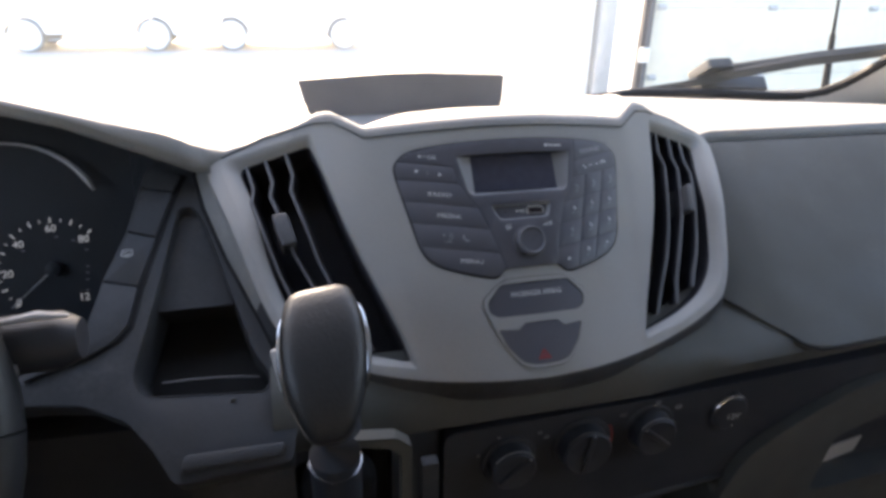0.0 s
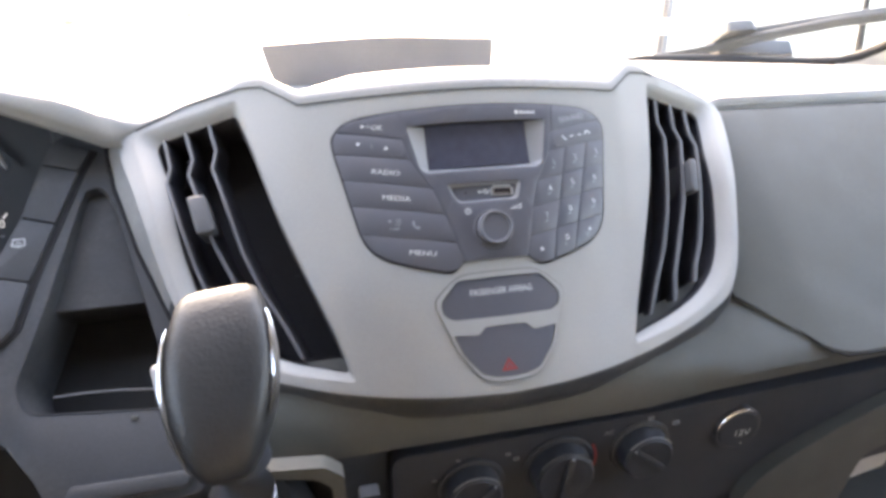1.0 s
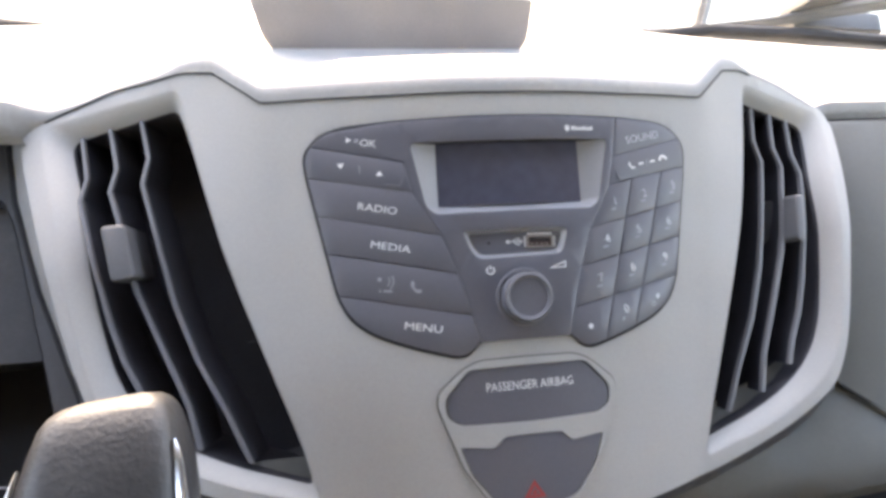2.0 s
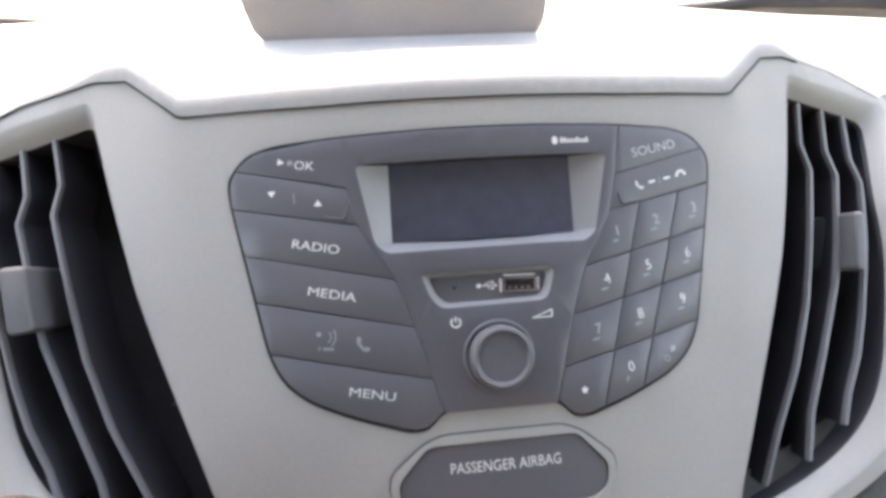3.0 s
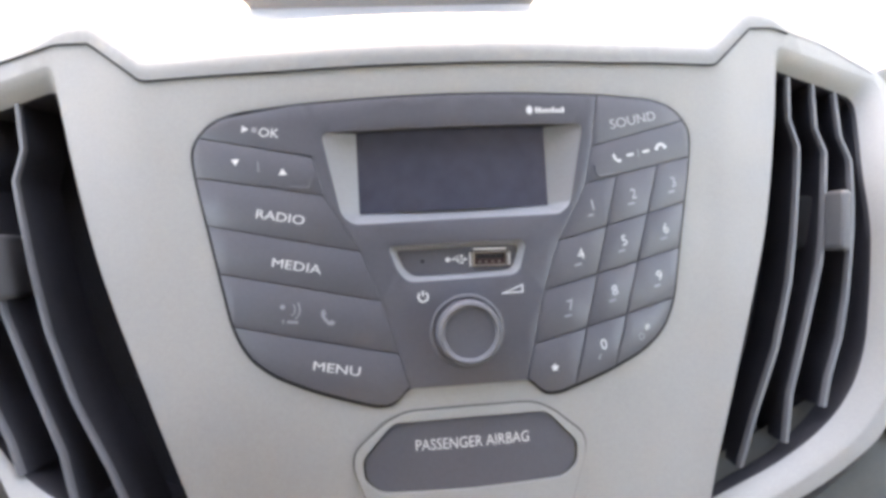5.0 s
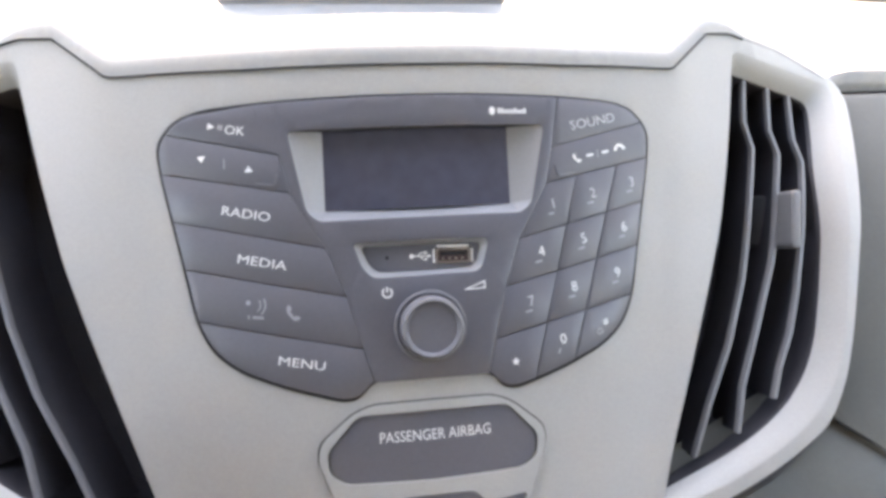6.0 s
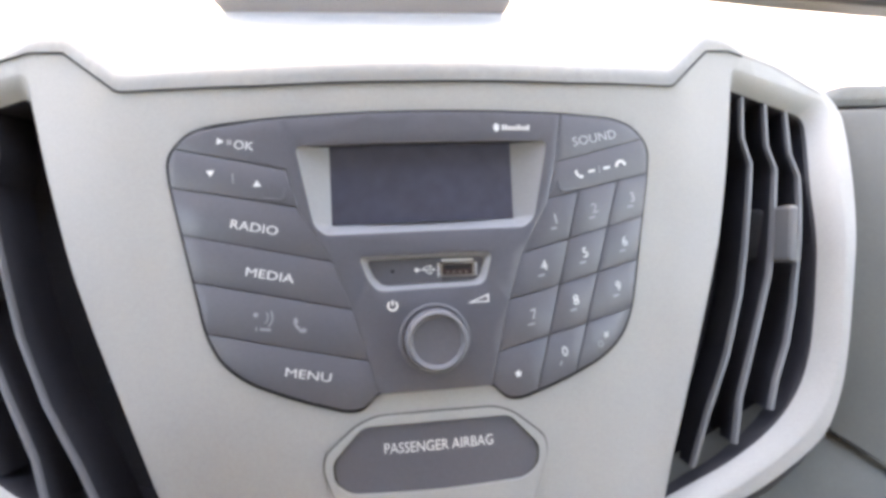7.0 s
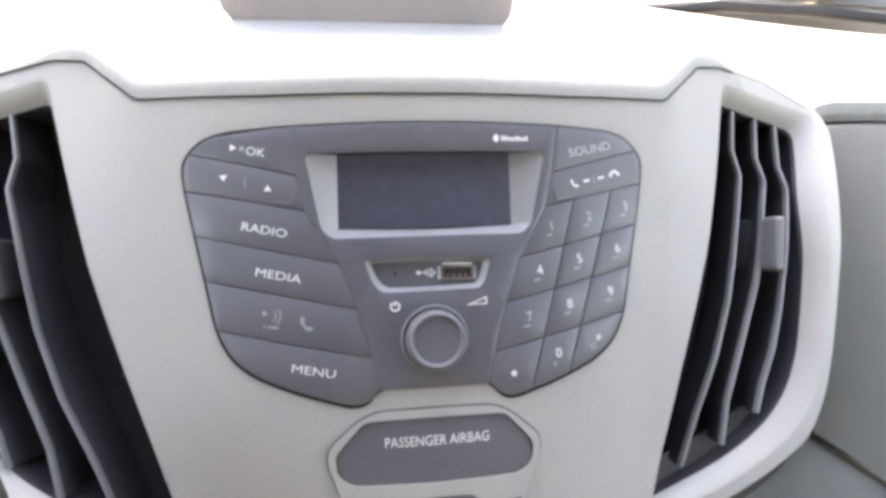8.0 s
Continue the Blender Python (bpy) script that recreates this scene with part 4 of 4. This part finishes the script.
# ---- airbag lamp and hazard switch plate ----
plate = thing("switch_plate", on_face(0, -172, 0), "grey plate with airbag lamp and hazard switch", "switch plate")
PLATE = [(0, -138.6), (24, -139.0), (32, -142.4), (44.6, -153.5), (45.6, -160), (34.5, -191), (22, -209.5), (14, -213.5), (0, -214)]
plate_loop = rounded(mirrored(PLATE), 4)
part("seam", bent(prism([Vector((p.x * 1.016, -176 + (p.y + 176) * 1.016)) for p in plate_loop], -3, 0.4)), PANEL, plate, "grey seam round the plate")
LAMP = [(0, -142.6), (29, -143.0), (41.3, -156.5), (40.6, -165), (34.5, -169.3), (0, -169.9)]
HAZ = [(0, -176.6), (14, -176.8), (19.2, -182), (35.6, -180), (30.6, -194), (20, -207.5), (10, -210.6), (0, -211)]
lamp_loop, haz_loop = rounded(mirrored(LAMP), both([0, 3, 3, 3, 3, 0])), rounded(mirrored(HAZ), both([0, 2, 2, 2, 3, 3, 3, 0]))
grow = lambda loop, k, cy: [Vector((p.x * k, cy + (p.y - cy) * k)) for p in loop]
part("plate_body", bent(prism(plate_loop, 0, 1.6, [grow(lamp_loop, 1.025, -156), grow(haz_loop, 1.025, -194)], bevel=0.8)), FASCIA, plate, "satin grey plate")
lamp = part("indicator_lens", bent(prism(lamp_loop, -1, 0.7, bevel=0.5)), KEY, plate, "dark airbag lamp lens")
part("legend", placed(lettering("PASSENGER AIRBAG", 4.2, 44.0), 0.4, -152.2, 0.72, 0), INK, lamp)
hazard = part("hazard_switch", bent(prism(haz_loop, -1, 1.2, bevel=0.8)), KEY, plate, "dark hazard switch")
part("hazard_triangle", placed(prism([(-5.6, -4), (5.6, -4), (0, 4.6)], 0, 0.2, [[(-2.9, -2.5), (2.9, -2.5), (0, 1.9)]]), -1.6, -203.2, 1.2), RED, hazard, "faint red warning triangle")
part("hazard_triangle", placed(prism([(-1.6, -1.4), (1.6, -1.4), (0, 1.0)], 0, 0.2), -1.6, -203.9, 1.2), RED, hazard, "faint red warning triangle")
SEAT.update(scale=1.0, shift=0.0)

# ---- instrument cluster ----
cluster = thing("instrument_cluster", (-0.5, 0.68, 1.42), "black instrument cluster with white speed scale", "instruments")
UPD = Vector((0, 0.371, 0.928))
ND = Vector((0, -0.928, 0.371))


def on_dial(x, q, h=0.0):
    return Vector((-0.4245, 0.634, 1.465)) + Vector((0.975 * x, 0, 0)) + UPD * (0.97 * q) + ND * h


part("dial_plate", mapped(prism(rounded([(-0.30, -0.10), (0.095, -0.10), (0.10, 0.10), (0.06, 0.17), (-0.28, 0.17)], 0.02), -0.01, 0), on_dial), BLACK, cluster, "black dial plate")
part("binnacle", loft([[on_slope(x, s, -0.002) for x, s in ((-0.306, 0.056), (-0.3165, 0.03), (-0.326, -0.016), (-0.342, -0.06), (-0.354, -0.107), (-0.40, -0.134), (-0.60, -0.15))],
                       [on_dial(x, q, 0.0) for x, q in ((0.085, 0.14), (0.085, 0.10), (0.085, 0.05), (0.08, 0.0), (0.07, -0.05), (0.0, -0.075), (-0.15, -0.08))]], close=False), BLACK, cluster, "black binnacle wall")
DIAL_X, DIAL_Q = 0.003, 0.0075
ticks = []
for i in range(17):
    a = radians(223 - 11.1 * i)
    r0, r1, w = (0.0478, 0.0535, 0.0006) if i % 2 == 0 else (0.0492, 0.0522, 0.00045)
    ticks.append(mapped(box(r0, r1, -w, w, 0.0004, 0.0008), lambda p, q, r, a=a: Vector((DIAL_X + p * math.cos(a) - q * math.sin(a), DIAL_Q + p * math.sin(a) + q * math.cos(a), r))))
part("scale_ticks", mapped(joined(*ticks), on_dial), WHITEINK, cluster, "white scale ticks")
for text, x, q in (("0", -0.033, -0.0237), ("20", -0.0402, 0.0063), ("40", -0.0281, 0.0356), ("60", 0.003, 0.0498), ("80", 0.0325, 0.0366), ("12", 0.0285, -0.0239)):
    part("numeral", mapped(lettering(text, 0.0072), lambda p, r, h, x=x, q=q: on_dial(x + p, q + r, 0.0005)), WHITEINK, cluster, "white numeral")
inner = [(0.0343, 0.0251), (0.0336, 0.0076), (0.0330, 0.0010), (0.0323, -0.006), (0.0311, -0.0174), (0.0075, 0.0405), (0.0231, 0.0358), (-0.0243, 0.0286)]
for x, q in inner:
    part("scale_dash", mapped(box(x - 0.0016, x + 0.0016, q - 0.0006, q + 0.0006, 0.0003, 0.0006), on_dial), FAINT, cluster, "dim inner scale mark")
needle = part("needle", mapped(tube([(DIAL_X, DIAL_Q, 0.006), (-0.018, -0.011, 0.006), (-0.039, -0.029, 0.005)], [0.0010, 0.0007, 0.0004], 6), on_dial), INK, cluster, "thin pale needle")
part("needle_hub", mapped(lathe([(0.008, 0.001), (0.0075, 0.007), (0.004, 0.008), (0, 0.008)], 20), lambda a, b, c: on_dial(DIAL_X + a, DIAL_Q + b, c)), BLACK, needle)
arc = [on_dial(-0.030 + 0.088 * math.cos(radians(a)), 0.051 + 0.086 * math.sin(radians(a)), 0.012) for a in range(150, 15, -9)]
part("chrome_trim", tube(arc, [0.0012 + 0.0022 * max(0, (i - 7) / 7) for i in range(14)] + [0.0012], 8), SILVER, cluster, "thin silver arc")

# ---- switch bank ----
bank = thing("switch_bank", on_slope(-0.32, -0.03, 0), "column of dark grey dashboard push switches", "switches")
RIGHT_E = [(-0.2835, 0.038), (-0.2905, 0.0195), (-0.3035, -0.0255), (-0.3165, -0.071), (-0.3235, -0.105), (-0.333, -0.1165), (-0.352, -0.1275), (-0.394, -0.141)]
LEFT_E = [(-0.309, 0.050), (-0.3155, 0.0268), (-0.326, -0.0185), (-0.3425, -0.0640), (-0.354, -0.107), (-0.3585, -0.116), (-0.367, -0.122), (-0.387, -0.130)]
part("gasket", mapped(prism([(x + 0.004, s) for x, s in RIGHT_E] + [(x - 0.001, s) for x, s in reversed(LEFT_E)], -0.002, 0.0012), on_slope), GAP, bank, "dark recess round the switches")
switches = []
for i in range(4):
    if i < 3:
        a, b, c, d = LEFT_E[i], RIGHT_E[i], RIGHT_E[i + 1], LEFT_E[i + 1]
        pts = [(a[0], a[1] - 0.0007), (b[0], b[1] - 0.0007), (c[0], c[1] + 0.0007), (d[0], d[1] + 0.0007)]
    else:
        pts = [(LEFT_E[3][0], LEFT_E[3][1] - 0.0007), (RIGHT_E[3][0], RIGHT_E[3][1] - 0.0007)] + RIGHT_E[4:] + list(reversed(LEFT_E[4:]))
    switches.append(part("switch", mapped(prism(rounded(pts, 0.0015), 0, 0.004, bevel=0.0012), on_slope), LOWER, bank))
icon = joined(prism([(-4.6, -2.8), (4.6, -2.8), (3.9, 2.8), (-3.9, 2.8)], 0, 0.2, [[(-4.0, -2.25), (4.0, -2.25), (3.4, 2.25), (-3.4, 2.25)]]), *[box(x - 0.18, x + 0.18, -1.4, 0.9, 0, 0.2) for x in (-1.6, 0, 1.6)], box(-2.4, 2.4, -3.9, -3.5, 0, 0.2))
part("heater_symbol", mapped(icon, lambda a, b, c: on_slope(-0.3255 + a * 0.001, -0.039 + b * 0.001, 0.0041 + c * 0.001)), INK, switches[2], "white heated screen symbol")

# ---- gear lever ----
lever = thing("gear_lever", (-0.178, 0.37, 1.39), "dark gear lever with leatherette knob and chrome edges", "gear lever")


KNOB_X = -0.1757


def lever_at(x, down, back):
    """Across, down the knob's raked face from its top edge, and back into it."""
    back = back + 0.009 * max(0.0, 1 - down / 0.042) ** 2 + 0.005 * max(0.0, (down - 0.06) / 0.035) ** 2
    down = down - 0.11 * (x - KNOB_X) - 0.005 * max(0.0, 1 - down / 0.042)
    return Vector((x, 0.368 - 0.69 * down + 0.724 * back, 1.5598 - 0.724 * down - 0.69 * back))


# down the face, half width, half depth, middle of the section
KNOB = [(-0.0025, 0.0105, 0.0060, 0.0150), (-0.0015, 0.0165, 0.0095, 0.0150), (0.0005, 0.0205, 0.0130, 0.0155), (0.004, 0.0232, 0.0162, 0.0170), (0.012, 0.0260, 0.0195, 0.0200), (0.022, 0.0285, 0.0220, 0.0222), (0.034, 0.0300, 0.0235, 0.0236),
        (0.048, 0.0298, 0.0240, 0.0240), (0.060, 0.0276, 0.0236, 0.0238), (0.070, 0.0248, 0.0225, 0.0230), (0.080, 0.0210, 0.0200, 0.0215), (0.088, 0.0172, 0.0170, 0.0200), (0.094, 0.0130, 0.0130, 0.0185), (0.0965, 0.0080, 0.0080, 0.0175)]


def knob_ring(down, w, d, mid, n=36):
    out = []
    for i in range(n):
        a = 2 * math.pi * i / n
        c, s = math.cos(a), math.sin(a)
        out.append(lever_at(KNOB_X + w * math.copysign(abs(c) ** 0.47, c), down, mid + d * math.copysign(abs(s) ** 0.62, s)))
    return out


knob = part("knob", loft([knob_ring(*k) for k in KNOB], caps=(True, True)), LEATHER, lever, "grained leatherette knob", 60)
for s in (-1, 1):
    fine = [0.015 + (0.054 if s > 0 else 0.075) * j / 22 for j in range(23)]
    wide, deep = ([float(np.interp(q, [k[0] for k in KNOB], [k[i] for k in KNOB])) for q in fine] for i in (1, 2))
    part("chrome_edge", tube([lever_at(KNOB_X + s * (w * 0.965), q, 0.30 * d) for q, w, d in zip(fine, wide, deep)], [0.0005 + 0.0018 * math.sin(math.pi * j / 22) ** 0.6 * (1.0 if s > 0 else 1 - 0.6 * j / 22) for j in range(23)], 8), CHROME, knob, "bright chrome edge strip")
part("release_button", mapped(prism(rounded([(0.007, 0.030), (0.016, 0.032), (0.017, 0.058), (0.011, 0.057)], 0.004), 0, 0.0090, bevel=0.003),
                              lambda a, b, c: lever_at(KNOB_X - 0.0250 - c * (1.0 - 0.5 * max(0, b - 0.034) / 0.024), b, a)), GREYKNOB, knob, "pale grey release button")
part("shaft", tube([lever_at(KNOB_X, 0.070, 0.026), (-0.173, 0.337, 1.470), (-0.1735, 0.337, 1.448), (-0.173, 0.342, 1.408), (-0.173, 0.364, 1.338)], [0.0175, 0.0186, 0.0180, 0.0180, 0.019], 24), BLACK, lever)
part("chrome_collar", mapped(lathe([(0.0172, -0.0003), (0.0176, -0.00025), (0.0176, 0.00025), (0.0172, 0.0003)], 36, False), lambda a, b, c: Vector((-0.1735 + a * 1.04, 0.337 + b * 1.02 - c * 0.3, 1.4425 + c + b * 0.25))), CHROME, lever, "thin chrome collar")

# ---- gear console ----
console = thing("gear_console", (-0.16, 0.37, 1.2), "dark grey gear console with a grey gate frame", "gear console")
facing = lambda a, b, c: Vector((a + 0.003, -c - 0.007, b + 0.008))
part("tower", mapped(prism(rounded([(-0.285, 1.10), (-0.088, 1.10), (-0.088, 1.440), (-0.285, 1.395)], 0.008), -0.50, -0.398, [rounded([(-0.206, 1.16), (-0.127, 1.16), (-0.127, 1.405), (-0.206, 1.385)], 0.008)], bevel=0.005), facing), LOWER, console)
part("gate_well", mapped(prism([(-0.215, 1.15), (-0.115, 1.15), (-0.115, 1.425), (-0.215, 1.425)], -0.452, -0.430), facing), GAP, console, "dark gate well")
part("gate_frame", mapped(prism(rounded([(-0.160, 1.4415), (-0.124, 1.437), (-0.1125, 1.427), (-0.1125, 1.14), (-0.1205, 1.14), (-0.1205, 1.419), (-0.130, 1.428), (-0.160, 1.435)], 0.003), -0.37, -0.359, bevel=0.002), lambda a, b, c: facing(a - 0.006, b - 0.006, c)), PANEL, console, "grey gate frame")
part("side_strip", mapped(prism(rounded([(-0.107, 1.14), (-0.0935, 1.14), (-0.0935, 1.4055), (-0.107, 1.4055)], 0.002), -0.37, -0.3605, bevel=0.0015), lambda a, b, c: facing(a - 0.003, b - 0.007, c)), LOWER, console)
part("lever_boot", mapped(lathe([(0.034, -0.02), (0.033, 0.0), (0.030, 0.012), (0.031, 0.020), (0.025, 0.030), (0.0175, 0.036)], 28), lambda a, b, c: Vector((-0.169 + a, 0.401 + b * 0.6 - c * 0.5, 1.353 + c + b * 0.5))), RUBBER, console, "ribbed black boot")

# ---- climate controls ----
climate = thing("climate_panel", (0.1, 0.39, 1.3), "black climate control panel with three round knobs", "climate controls")
front = lambda a, b, c: Vector((0.97 * a, -c - 0.003 + 0.03 * max(0, a), b + 0.0085))
panel = part("panel", mapped(prism(rounded([(-0.084, 1.398), (0.16, 1.3975), (0.52, 1.402), (0.52, 1.30), (0.27, 1.285), (-0.06, 1.272), (-0.084, 1.29)], 0.012), -0.40, -0.385, bevel=0.003), front), BLACK, climate, "satin black panel")
part("lower_edge", tube([(-0.058, 0.383, 1.2765), (0.097, 0.386, 1.2825), (0.243, 0.390, 1.2925)], 0.003, 8), LOWER, climate)


def set_front(bm, x, z, y=0.385):
    return mapped(bm, lambda a, b, c: Vector((0.97 * x + a * 0.001, y - 0.003 + 0.03 * max(0, x) - c * 0.001, z + 0.0085 + b * 0.001)))


for x, z, r, turn in ((-0.024, 1.360, 22, 50), (0.047, 1.363, 25, 10), (0.118, 1.366, 22, -50)):
    k = part("control_knob", set_front(lathe([(r + 2, 0), (r + 2, 1.2), (r + 0.5, 1.6), (r - 1, 2.0), (r - 2, 14), (r - 4, 16), (r - 7, 15), (0, 14.5)], 44), x, z), BLACK, climate)
    part("knob_base", set_front(lathe([(r + 3.4, 0), (r + 3.0, 1.6), (r + 1.4, 2.2), (r + 0.4, 1.4)], 44, False), x, z), LOWER, k)
    # Top highlight of each knob drawn as a bright arc.
    part("knob_rim", set_front(mapped(ring(r - 1.6, r - 0.6, 35, 145), lambda a, b, c: Vector((a, b, 14.2 + c * 3))), x, z), CHROME if r > 22 else BEZEL, k, "thin bright arc standing for a rim highlight")
    part("pointer", set_front(mapped(box(-0.5, 0.5, r - 10, r - 4, 15.2, 16.6), lambda a, b, c: Vector((a * math.cos(radians(turn)) + b * math.sin(radians(turn)), -a * math.sin(radians(turn)) + b * math.cos(radians(turn)), c))), x, z), INK, k)
    part("grip", set_front(mapped(box(-2.4, 2.4, -(r - 5), r - 5, 14, 17.5, 1.2), lambda a, b, c: Vector((a * math.cos(radians(turn)) + b * math.sin(radians(turn)), -a * math.sin(radians(turn)) + b * math.cos(radians(turn)), c))), x, z), BLACK, k)
part("heat_mark", set_front(mapped(ring(29.5, 31.5, -38, 30), lambda a, b, c: Vector((a, b, 0.1 + c))), 0.047, 1.363), RED, panel, "red heat arc")
part("legend", set_front(mapped(lettering("AC", 4.0), lambda a, b, c: Vector((a, b, 0.3))), 0.088, 1.386), FAINT, panel)
marks = [(0.124, 1.3925, 2.4), (0.148, 1.383, 3.0), (0.011, 1.378, 2.2), (-0.053, 1.370, 1.6), (-0.035, 1.386, 1.4), (0.004, 1.384, 1.8)]
for x, z, size in marks:
    part("scale_mark", set_front(prism(rounded([(-size, -size * 0.7), (size, -size * 0.7), (size, size * 0.7), (-size, size * 0.7)], 0.6), 0, 0.25, [[(-size * 0.6, -size * 0.35), (size * 0.6, -size * 0.35), (size * 0.6, size * 0.35), (-size * 0.6, size * 0.35)]]), x, z), FAINT, panel)

socket = thing("power_socket", (0.212, 0.385, 1.362), "round black 12-volt socket cap with chrome rim", "power socket")
cap = part("cap", set_front(lathe([(18.5, 0), (18.5, 3.5), (17, 4.6), (0, 4.8)], 40), 0.2088, 1.3655), BLACK, socket)
part("legend", set_front(mapped(lettering("12V", 6.2, 13.5), lambda a, b, c: Vector((a, b, 4.95))), 0.2128, 1.3625), INK, cap)
part("dot", set_front(lathe([(0.7, 4.7), (0.7, 5.0), (0, 5.0)], 10), 0.2133, 1.3515), INK, cap)
part("cap_rim", set_front(lathe([(18.8, 0), (20.6, 0), (20.8, 2.8), (20.2, 3.6), (19.4, 3.4), (18.8, 3.0)], 48, False), 0.2088, 1.3655), LOWER, socket)
# Highlight on the rim built as a chrome arc; the full ring stays dark.
part("rim_highlight", set_front(tube([(19.9 * math.cos(radians(a)), 19.9 * math.sin(radians(a)), 3.6) for a in range(48, 186, 6)], [0.3 + 0.85 * math.sin(math.pi * (j + 0.5) / 23) for j in range(23)], 8), 0.2088, 1.3655), CHROME, socket, "chrome arc for the highlight on the rim")
part("cap_tab", set_front(box(-3, 3, 20.5, 23.5, 0, 4.5, 1), 0.2108, 1.3655), BLACK, socket)

# ---- lower passenger tray ----
bin_ = thing("lower_glove_box", (0.5, 0.42, 1.1), "grey-green lower glove box door with recessed grip", "glove box")
door_loop = rounded([(0.20, 1.05), (0.213, 1.262), (0.2375, 1.312), (0.269, 1.333), (0.312, 1.355), (0.362, 1.374), (0.45, 1.387), (0.97, 1.39), (0.97, 1.05)], 0.02)
grip_loop = rounded([(0.335, 1.24), (0.348, 1.312), (0.41, 1.330), (0.56, 1.338), (0.56, 1.24)], 0.012)
part("door", mapped(prism(door_loop, -0.46, -0.372, [grip_loop], bevel=0.012, segments=4), lambda a, b, c: Vector((a - 0.008, -c + 0.004 + 0.035 * (a - 0.2), b + 0.008))), PANEL, bin_)
part("grip_recess", mapped(prism([(0.32, 1.20), (0.60, 1.20), (0.60, 1.345), (0.32, 1.345)], -0.455, -0.405), lambda a, b, c: Vector((a - 0.008, -c + 0.004 + 0.035 * (a - 0.2), b + 0.008))), LOWER, bin_, "dark grip recess")
part("label_plate", mapped(prism(rounded([(0.386, 1.238), (0.43, 1.247), (0.436, 1.268), (0.392, 1.262)], 0.002), -0.406, -0.4035), lambda a, b, c: Vector((a - 0.008, -c + 0.004 + 0.035 * (a - 0.2), b + 0.008))), TRIM, bin_, "plain pale label plate")
part("latch_bar", tube([(0.207, 0.390, 1.284), (0.214, 0.388, 1.264), (0.218, 0.388, 1.209)], [0.006, 0.005, 0.005], 8), PANEL, bin_)

# ---- steering column ----
wheel = thing("steering_wheel", (-0.543, 0.343, 1.499), "dark grained steering wheel rim", "steering wheel")
HUB = Vector((-0.543, 0.343, 1.499))
TILT_W = Matrix.Rotation(radians(62), 4, "X")
major = [HUB + TILT_W @ Vector((0.1725 * math.cos(2 * math.pi * i / 48), 0.1725 * math.sin(2 * math.pi * i / 48), 0)) for i in range(49)]
part("rim", tube(major, 0.0155, 14, 1.1, TILT_W @ Vector((0, 0, 1))), LEATHER, wheel)
for a in (200, 340, 270):
    e = Vector((0.165 * math.cos(radians(a)), 0.165 * math.sin(radians(a)), 0.0))
    part("spoke", tube([HUB + TILT_W @ (e * f + Vector((0, 0, -0.03 * (1 - f)))) for f in (0.2, 0.6, 1.0)], [0.03, 0.02, 0.014], 10, 0.5, TILT_W @ Vector((0, 0, 1))), BLACK, wheel)
part("hub", mapped(lathe([(0.062, -0.05), (0.066, -0.02), (0.055, 0.0), (0.0, 0.008)], 32), lambda a, b, c: HUB + TILT_W @ Vector((a, b, c - 0.02))), BLACK, wheel)
column = thing("column_stalk", (-0.42, 0.40, 1.52), "black wiper stalk with a pale upper edge", "column stalk")
part("stalk", tube([(-0.522, 0.413, 1.523), (-0.432, 0.391, 1.530), (-0.367, 0.385, 1.534), (-0.337, 0.384, 1.535), (-0.326, 0.384, 1.535)], [0.012, 0.016, 0.019, 0.019, 0.013], 20, 1.0), BLACK, column)
part("upper_edge", tube([(-0.452, 0.379, 1.554), (-0.367, 0.375, 1.556), (-0.344, 0.374, 1.559), (-0.328, 0.376, 1.556)], [0.0016, 0.0018, 0.0034, 0.0012], 8), GREYKNOB, column, "pale upper edge")
part("stalk_mark", mapped(box(-0.006, 0.006, -0.003, 0.003, 0, 0.0006), lambda a, b, c: Vector((-0.364 + a, 0.3638 - c, 1.5295 + b))), FAINT, column)
part("column_shroud", tube([(-0.544, 0.383, 1.478), (-0.544, 0.603, 1.369)], [0.075, 0.085], 24, 0.8), BLACK, column)
